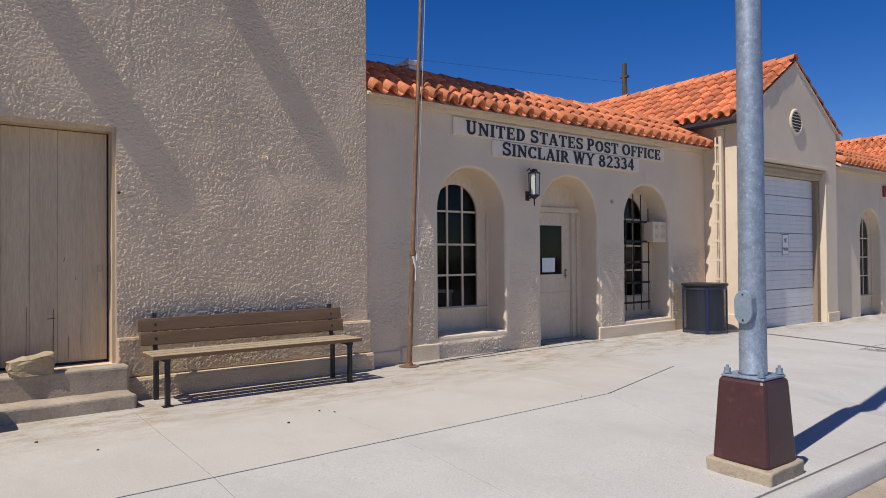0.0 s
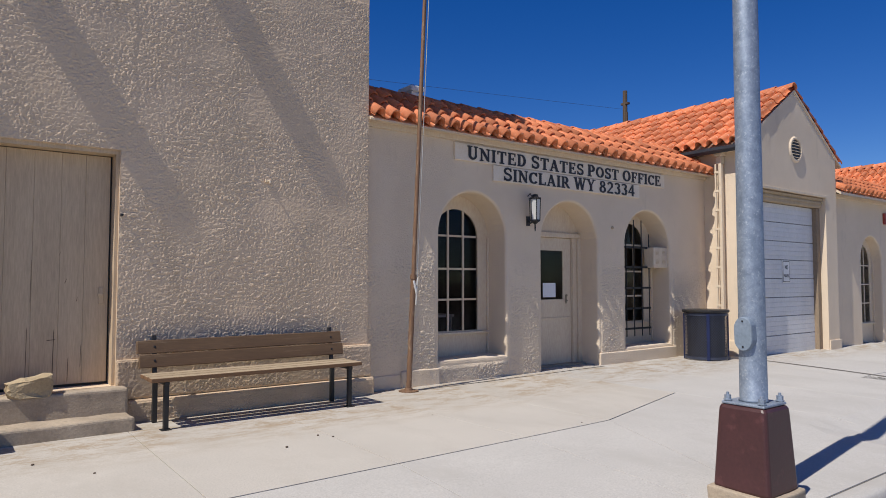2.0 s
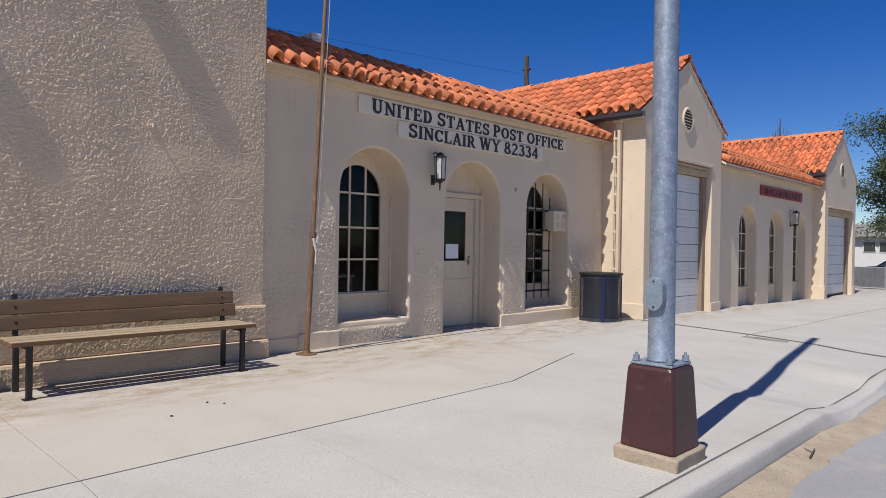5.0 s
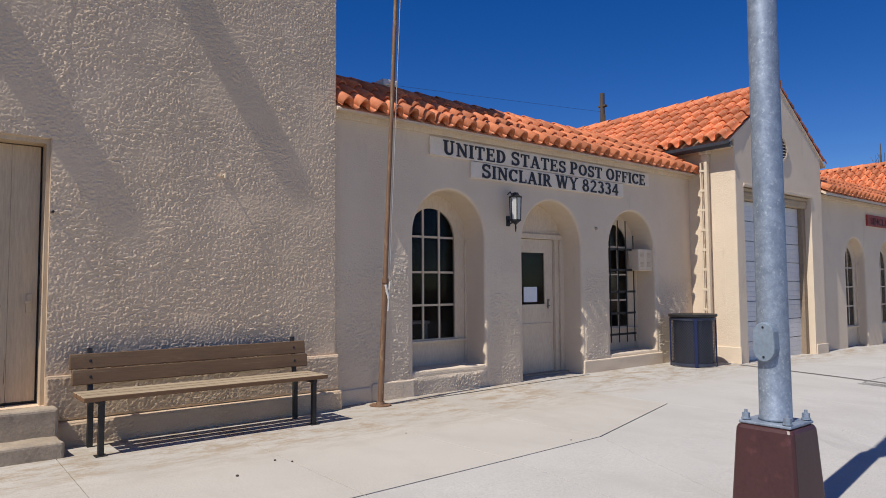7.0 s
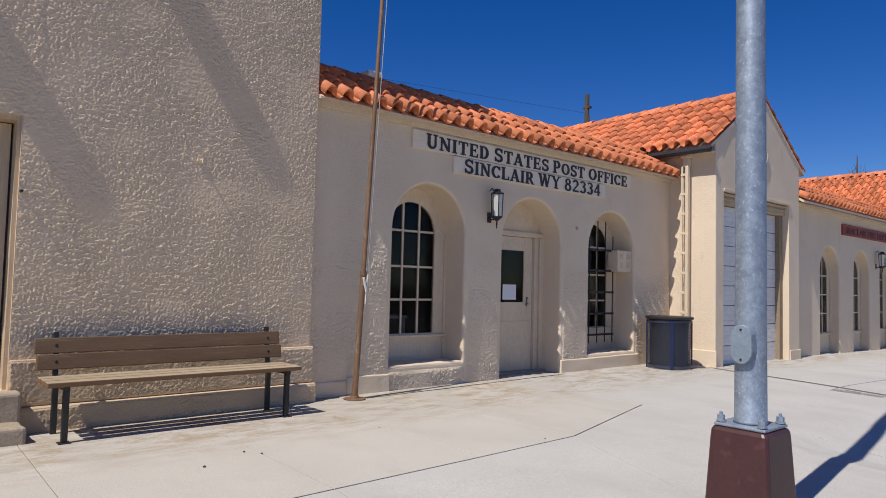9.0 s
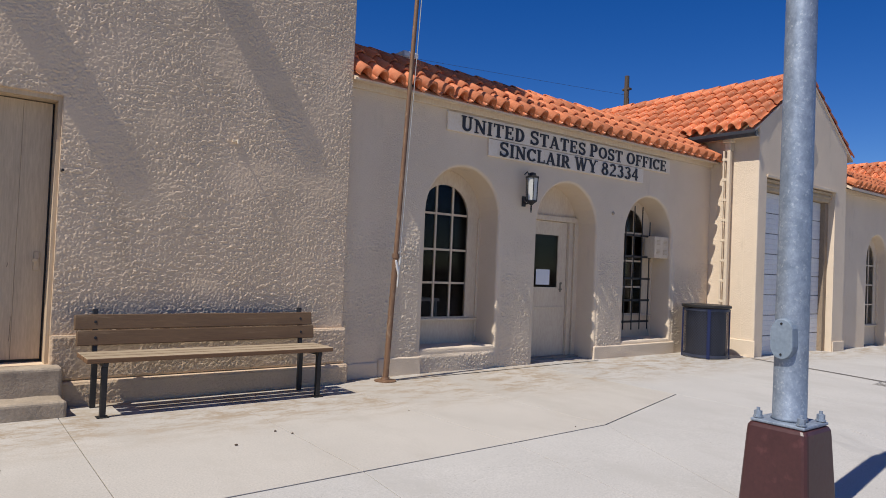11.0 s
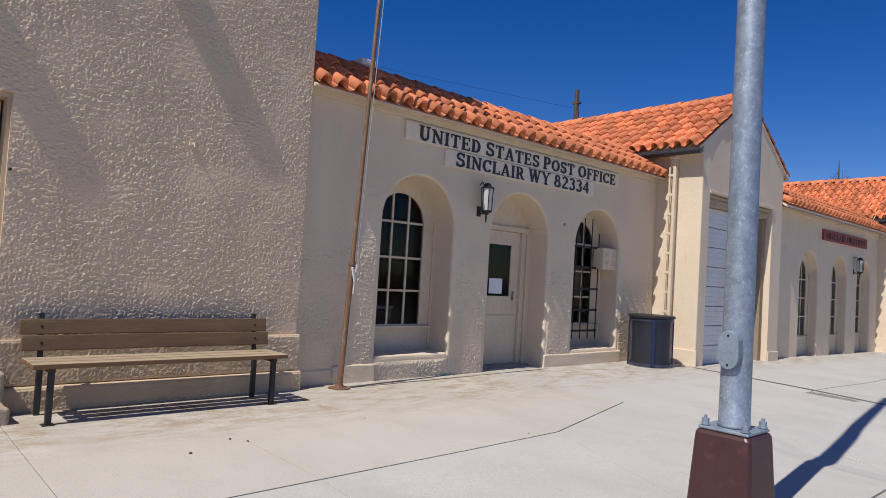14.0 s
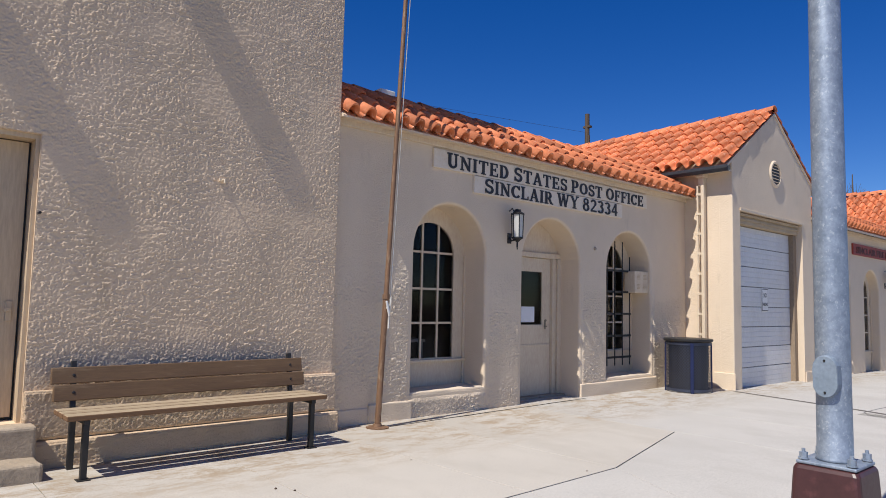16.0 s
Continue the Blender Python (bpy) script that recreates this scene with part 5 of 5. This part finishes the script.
bm = tube(B0 + lean * 1.62, B0 + lean * 1.56, 0.045, 0.045, 16)
part("collar", bm, "rust", fp)
bm = box(-0.09, 0.09, -0.012, 0.012, -0.012, 0.012, 0.004)
add_tube(bm, (0, 0.0, 0), (0, 0.04, 0), 0.012)
o = part("cleat", bm, "white_paint", fp)
o.matrix_world = Matrix.Translation(B0 + lean * 1.45 + Vector((0.0, -0.055, 0))) @ pose(0, 0, 0, 0, 75, 0)
bm = tube(B0 + lean * 1.42 + Vector((0.052, -0.02, 0)), B0 + lean * 7.9 + Vector((0.060, -0.02, 0)), 0.006, n=6)
add_tube(bm, B0 + lean * 1.42 + Vector((0.052, -0.02, 0)), B0 + lean * 1.2 + Vector((0.03, -0.05, 0)), 0.010, n=6)
add_tube(bm, B0 + lean * 1.58 + Vector((0.05, -0.04, 0)), B0 + lean * 1.35 + Vector((0.02, -0.06, 0)), 0.012, n=6)
part("rope", bm, "rope", fp)

# ---- bench ----
bench = thing("bench", "brown-painted plank bench with worn seat and black steel legs", "bench")
b0, b1 = -2.90, -0.475
for k, (z, y) in enumerate(((0.66, -0.335), (0.81, -0.310))):
    bm = box(b0 + 0.02 * (k == 0) - 0.02, b1 + 0.02 + 0.02 * (k == 0), -0.02, 0.02, -0.072, 0.072, 0.008, 2)
    o = part("back_plank", bm, "bench_wood", bench)
    o.matrix_world = pose(0, y, z, -9)
for k in range(3):
    y = -0.81 + 0.165 * k
    part("seat_plank", box(-2.90, -0.455, y - 0.071, y + 0.071, 0.495, 0.54, 0.008, 2), "worn_wood", bench)
for lx in (-2.74, -0.60):
    part("front_leg", box(lx - 0.025, lx + 0.025, -0.845, -0.795, 0.0, 0.455, 0.005), "black_iron", bench)
    part("foot", box(lx - 0.05, lx + 0.05, -0.87, -0.77, 0.0, 0.008, 0.002), "black_iron", bench)
    part("seat_bar", box(lx - 0.025, lx + 0.025, -0.86, -0.37, 0.4555, 0.4945, 0.005), "black_iron", bench)
    bm = bmesh.new()
    add_box(bm, lx - 0.025, lx + 0.025, -0.395, -0.345, 0.0, 0.50, 0.005)
    up = part("back_leg", bm, "black_iron", bench)
    bm = box(lx - 0.022, lx + 0.022, -0.02, 0.02, 0.0, 0.46, 0.005)
    o = part("back_upright", bm, "black_iron", bench)
    o.matrix_world = pose(0, -0.355, 0.48, -9)
    for z, y in ((0.66, -0.335), (0.81, -0.310)):
        o = part("bolt", lathe([(0.014, 0.0), (0.012, 0.004), (0.004, 0.006)], 10), "black_iron", bench)
        o.matrix_world = pose(lx, y - 0.02, z + 0.003, 81)

# ---- litter bin ----
TX, TY, TR, TH = 7.50, -0.62, 0.395, 0.92
binn = thing("litter_bin", "dark navy expanded-metal litter bin with flat lid", "litter bin")
bm = bmesh.new()
N, R_ = 52, 15
for i in range(N):
    for j in range(R_):
        z0, z1, zm = 0.05 + (TH - 0.1) * j / R_, 0.05 + (TH - 0.1) * (j + 1) / R_, 0
        for s in (0, 1):
            a = 2 * math.pi * (i + s) / N
            b = 2 * math.pi * (i + 1 - s) / N
            w = 0.006
            bm.faces.new([bm.verts.new((TX + TR * math.cos(t), TY + TR * math.sin(t), z)) for t, z in ((a, z0 - w), (b, z1 - w), (b, z1 + w), (a, z0 + w))])
part("mesh", bm, "navy", binn)["kind"] = "stuff"
part("liner", lathe([(TR - 0.05, 0.06), (TR - 0.045, TH - 0.02)], 32, (TX, TY)), "black_paint", binn)
for z in (0.02, TH - 0.06):
    bm = bmesh.new()
    n = 40
    rr = [[bm.verts.new((TX + r * math.cos(2 * math.pi * i / n), TY + r * math.sin(2 * math.pi * i / n), zz)) for i in range(n)] for r, zz in ((TR + 0.012, z), (TR + 0.012, z + 0.05), (TR - 0.01, z + 0.05), (TR - 0.01, z))]
    for a, b in zip(rr, rr[1:] + rr[:1]):
        for i in range(n):
            bm.faces.new((a[i], a[(i + 1) % n], b[(i + 1) % n], b[i]))
    part("hoop", bm, "navy", binn)
for k in range(4):
    a = math.atan2(-7.6 - TY, -4.3 - TX) + 0.12 + math.pi / 2 * k
    o = part("upright", box(-0.03, 0.03, -0.012, 0.012, 0.0, TH - 0.02, 0.004), "navy_band", binn)
    o.matrix_world = Matrix.Translation((TX + (TR + 0.012) * math.cos(a), TY + (TR + 0.012) * math.sin(a), 0)) @ pose(0, 0, 0, 0, 0, math.degrees(a) + 90)
bm = lathe([(TR + 0.03, TH + 0.0), (TR + 0.045, TH + 0.015), (TR + 0.045, TH + 0.045), (TR + 0.03, TH + 0.055), (0.2, TH + 0.058)], 40, (TX, TY))
part("lid", bm, "black_iron", binn, "flat black lid")

# ---- far things over the roofs ----
up_ = thing("utility_pole", "old dark wooden utility pole behind the roofs", "utility pole")
bm = tube((22.3, 12.7, -0.42), (22.4, 12.7, 11.0), 0.17, 0.11, 12)
part("pole", bm, "weathered_wood", up_)
part("hardware", box(22.28, 22.36, 12.5, 12.6, 9.2, 9.9, 0.01), "weathered_wood", up_)
part("hardware", box(22.30, 22.5, 12.48, 12.9, 10.3, 10.4, 0.01), "weathered_wood", up_)
cb = thing("overhead_cable", "thin sagging overhead cable to the utility pole", "cable")
bm = bmesh.new()
A, B = Vector((22.38, 12.7, 10.07)), Vector((-20.0, 12.7, 6.9))
pts = [A.lerp(B, i / 24) - Vector((0, 0, 0.3 * 4 * (i / 24) * (1 - i / 24) * 0.35)) for i in range(25)]
for p, q_ in zip(pts, pts[1:]):
    add_tube(bm, p, q_, 0.006, n=5, caps=False)
part("wire", bm, "cable", cb)
tr = thing("bare_tree", "distant bare leafless tree beyond the roofs", "tree")
r3 = random.Random(3)
bm = bmesh.new()
add_tube(bm, (0, 0, -0.3), (0, 0, 6.0), 0.22, 0.10, 8)
for k in range(90):
    z = r3.uniform(3.0, 8.6)
    a = r3.uniform(0, 6.28)
    ln = (9.4 - z) * 0.32 * r3.uniform(0.6, 1.1)
    p = Vector((0.05 * math.cos(a), 0.05 * math.sin(a), z * 0.8))
    e = p + Vector((ln * math.cos(a), ln * math.sin(a), 1.1 * r3.uniform(0.5, 1.2)))
    add_tube(bm, p, e, 0.035, 0.012, 5)
    for _ in range(4):
        s = p.lerp(e, r3.uniform(0.4, 1.0))
        add_tube(bm, s, s + Vector((r3.uniform(-0.5, 0.5), r3.uniform(-0.5, 0.5), r3.uniform(0.3, 0.8))), 0.014, 0.006, 4)
add_tube(bm, (0, 0, 6), (0.05, 0, 8.6), 0.10, 0.02, 6)
part("branches", bm, "bark", tr)
tr.matrix_world = pose(52.5, 10.3, -0.4) @ Matrix.Scale(1.45, 4)

# ---- beyond the far garage: fence, parked car, house and leafy tree ----
fence = thing("panel_fence", "low dull grey sheet-metal fence on steel posts", "fence")
for k in range(6):
    y0 = 2.6 - 1.3 * k
    part("post", box(30.0, 30.06, y0 - 0.03, y0 + 0.03, -0.2, 0.86, 0.006), "fence_metal", fence)
    if k < 5:
        bm = bmesh.new()
        n = 26
        lo = [bm.verts.new((29.985 + 0.012 * (j % 2), y0 - 0.03 - 1.24 * j / n, -0.08)) for j in range(n + 1)]
        hi = [bm.verts.new((29.985 + 0.012 * (j % 2), y0 - 0.03 - 1.24 * j / n, 0.78)) for j in range(n + 1)]
        for j in range(n):
            bm.faces.new((lo[j], lo[j + 1], hi[j + 1], hi[j]))
        bmesh.ops.solidify(bm, geom=bm.faces[:], thickness=0.004)
        part("sheet", bm, "fence_metal", fence)
        part("rail", box(30.0, 30.04, y0 - 1.27, y0 - 0.031, 0.78, 0.82, 0.004), "fence_metal", fence)


def parked_car(at):
    """A saloon that stands lengthwise along y."""
    car = thing("car", "dark blue saloon car parked beyond the fence", "car", at=at)
    side = [(-2.25, 0.30), (-2.28, 0.55), (-2.2, 0.78), (-1.2, 0.92), (1.35, 0.95), (2.15, 0.90), (2.25, 0.65), (2.22, 0.30)]
    bm = bmesh.new()
    rows_ = [[bm.verts.new((x, y, z)) for y, z in side] for x in (-0.87, 0.87)]
    bm.faces.new(rows_[0])
    bm.faces.new(rows_[1][::-1])
    for j in range(8):
        q = (j + 1) % 8
        bm.faces.new((rows_[0][q], rows_[0][j], rows_[1][j], rows_[1][q]))
    bmesh.ops.recalc_face_normals(bm, faces=bm.faces)
    bmesh.ops.bevel(bm, geom=bm.edges[:], offset=0.06, segments=3, affect="EDGES", profile=0.5)
    part("body", bm, "car_paint", car, smooth=True)
    bm = bmesh.new()
    low = [(-1.05, 0.925), (1.65, 0.94)]
    a = [bm.verts.new((x, y, z)) for x, (y, z) in ((-0.76, low[0]), (0.76, low[0]), (0.76, low[1]), (-0.76, low[1]))]
    b = [bm.verts.new((x, y, 1.41)) for x, y in ((-0.60, -0.35), (0.60, -0.35), (0.60, 0.95), (-0.60, 0.95))]
    for j in range(4):
        bm.faces.new((a[j], a[(j + 1) % 4], b[(j + 1) % 4], b[j]))
    part("window_band", bm, "car_glass", car, "tinted windows")
    part("roof", box(-0.62, 0.62, -0.38, 0.98, 1.405, 1.45, 0.02, 3), "car_paint", car)
    for sx in (-1, 1):
        for (y0, z0), (y1, z1) in (((-1.07, 0.92), (-0.36, 1.42)), ((0.30, 0.94), (0.30, 1.42)), ((1.67, 0.93), (0.96, 1.42))):
            part("pillar", tube((sx * 0.765, y0, z0), (sx * 0.61, y1, z1), 0.03, n=6), "car_paint", car)
        for y in (-1.35, 1.35):
            wheel = part("wheel", tube((sx * 0.70, y, 0.32), (sx * 0.885, y, 0.32), 0.32, n=24), "rubber", car)
            part("rim", tube((sx * 0.886, y, 0.32), (sx * 0.895, y, 0.32), 0.20, n=16), "galvanised", wheel)
        part("headlight", box(sx * 0.70 - 0.12, sx * 0.70 + 0.12, -2.29, -2.20, 0.60, 0.72, 0.02), "paper", car)
    return car


parked_car((36.0, -1.6, -0.165))

house = thing("white_house", "low white house with dark windows and grey shingle roof", "house")
part("wall", box(56.0, 62.0, -9.0, 10.0, -0.42, 2.75), "siding", house)
bm = bmesh.new()
for y0, y1 in ((-9.4, 10.4),):
    pr = [(55.5, 2.70), (59.0, 3.75), (62.5, 2.70), (62.5, 2.62), (55.5, 2.62)]
    a = [bm.verts.new((x, y0, z)) for x, z in pr]
    b = [bm.verts.new((x, y1, z)) for x, z in pr]
    bm.faces.new(a)
    bm.faces.new(b[::-1])
    for j in range(5):
        bm.faces.new((a[(j + 1) % 5], a[j], b[j], b[(j + 1) % 5]))
bmesh.ops.recalc_face_normals(bm, faces=bm.faces)
part("roof", bm, "shingle", house)
for yc in (7.0, 4.68, 3.62, 1.2, -1.4, -3.6):
    win = part("window", box(55.95, 55.999, yc - 0.44, yc + 0.44, 1.45, 2.30, 0.01), "white_paint", house)
    part("pane", box(55.93, 55.949, yc - 0.38, yc + 0.38, 1.52, 2.24), "car_glass", win)


def leafy_tree(at, height, spread, seed):
    """A broad tree: forked trunk, limbs, and a ragged crown of leaf sprays with gaps."""
    tree = thing("leafy_tree", "broad dusty green leafy tree beyond the house fence", "tree", at=at)
    rr = random.Random(seed)
    bm = bmesh.new()
    add_tube(bm, (0, 0, -0.1), (0.15, 0.1, 2.4), 0.32, 0.24, 10)
    tips = []
    for k in range(9):
        a = 2 * math.pi * k / 9 + rr.uniform(-0.3, 0.3)
        mid_ = Vector((0.15, 0.1, 2.3)) + Vector((math.cos(a), math.sin(a), 0)) * spread * 0.35 + Vector((0, 0, height * rr.uniform(0.15, 0.35)))
        add_tube(bm, (0.15, 0.1, 2.2), mid_, 0.16, 0.09, 7)
        for _ in range(5):
            e = mid_ + Vector((math.cos(a + rr.uniform(-0.9, 0.9)), math.sin(a + rr.uniform(-0.9, 0.9)), 0)) * spread * rr.uniform(0.15, 0.65) + Vector((0, 0, height * rr.uniform(-0.15, 0.45)))
            add_tube(bm, mid_, e, 0.06, 0.02, 5)
            tips += [e, mid_.lerp(e, rr.uniform(0.5, 0.8))]
    for _ in range(10):
        tips.append(Vector((rr.uniform(-1, 1) * spread * 0.3, rr.uniform(-1, 1) * spread * 0.3, height * rr.uniform(0.7, 1.0))))
    part("trunk", bm, "bark", tree)
    g = np.random.default_rng(seed)
    c = np.array([tuple(p) for p in tips])
    n = 400
    base = np.repeat(c, n, 0) + g.normal(0, 1, (len(c) * n, 3)) * np.repeat(g.uniform(0.3, 0.62, len(c)), n)[:, None] * np.array([1, 1, 0.7])
    u = g.normal(0, 1, base.shape)
    v = g.normal(0, 1, base.shape)
    u *= (g.uniform(0.06, 0.13, len(base)) / np.linalg.norm(u, axis=1))[:, None]
    v *= (g.uniform(0.03, 0.07, len(base)) / np.linalg.norm(v, axis=1))[:, None]
    co = np.stack([base - u, base - v, base + u, base + v], 1).reshape(-1, 3)
    me = bpy.data.meshes.new("crown")
    me.from_pydata(co.tolist(), [], np.arange(len(co)).reshape(-1, 4).tolist())
    me.materials.append(M["leaf"])
    o = new("crown", me)
    o.parent = tree
    return tree


leafy_tree((44.0, -1.2, -0.42), 10.5, 4.6, 21)

# sand washed into the gutter, with its litter of twigs
sand = thing("gutter_sand", "tan sand washed into the gutter along the kerb", "sand", kind="stuff")
bm = bmesh.new()
rows_ = []
for k in range(61):
    x = -1.2 + 0.12 * k
    w = 0.30 + 0.10 * noise.noise(Vector((x * 1.7, 3, 0))) + 0.05 * noise.noise(Vector((x * 6, 9, 0)))
    w *= smooth01(-1.2, -0.2, x) * (1 - smooth01(4.6, 6.0, x)) + 0.02
    y0 = KF - 0.03 - 0.10 * smooth01(2.2, 3.2, x)
    rows_.append([bm.verts.new((x, y0 - w * f, -0.196 + hh + 0.004 * noise.noise(Vector((x * 9, f * 5, 1))))) for f, hh in ((0, 0.03), (0.35, 0.022), (0.75, 0.012), (1.0, -0.006))])
for a, b in zip(rows_, rows_[1:]):
    for j in range(3):
        bm.faces.new((a[j], a[j + 1], b[j + 1], b[j]))
bmesh.ops.recalc_face_normals(bm, faces=bm.faces)
part("drift", bm, "sand", sand, smooth=True)
twig = thing("twig", "dry dark twig lying in the gutter sand", "twig")
bm = tube((1.35, -6.20, -0.162), (1.62, -6.16, -0.160), 0.008, 0.005, 6)
add_tube(bm, (1.5, -6.18, -0.161), (1.56, -6.10, -0.156), 0.005, 0.003, 5)
part("stick", bm, "weathered_wood", twig)

# small stones on the sidewalk
r4 = random.Random(11)
for k in range(10):
    x, y = (-2.05, -2.26) if k == 0 else (-3.98, -1.55) if k == 1 else (r4.uniform(-5, 2.5), r4.uniform(-3.4, -0.9))
    s = 0.012 if k < 2 else r4.uniform(0.005, 0.011)
    bm = bmesh.new()
    bmesh.ops.create_icosphere(bm, subdivisions=1, radius=s)
    for v in bm.verts:
        v.co = Vector((v.co.x * 1.3, v.co.y, v.co.z * 0.8)) * (1 + 0.3 * noise.noise(v.co * 60 + Vector((k, 0, 0)))) + Vector((x, y, s * 0.55))
    tagged(part("pebble", bm, "weathered_wood"), "small dark pebble on the sidewalk", "pebble", "pebbles on the sidewalk")

# things just behind the post office windows
nt = thing("window_notice", "red and white paper notices behind the barred window", "notice")
part("red_card", box(6.24, 6.42, 0.52, 0.524, 0.80, 1.06, 0.001), "red_sign", nt)
part("white_card", box(6.25, 6.50, 0.526, 0.53, 1.08, 1.42, 0.001), "paper", nt)
tb = thing("indoor_table", "pale table standing behind the window", "table")
part("top", box(1.2, 2.45, 1.0, 1.6, 0.92, 0.965, 0.005), "white_paint", tb)
for tx in (1.26, 2.40):
    for ty in (1.05, 1.55):
        part("leg", box(tx - 0.025, tx + 0.025, ty - 0.025, ty + 0.025, 0.02, 0.92, 0.003), "white_paint", tb)
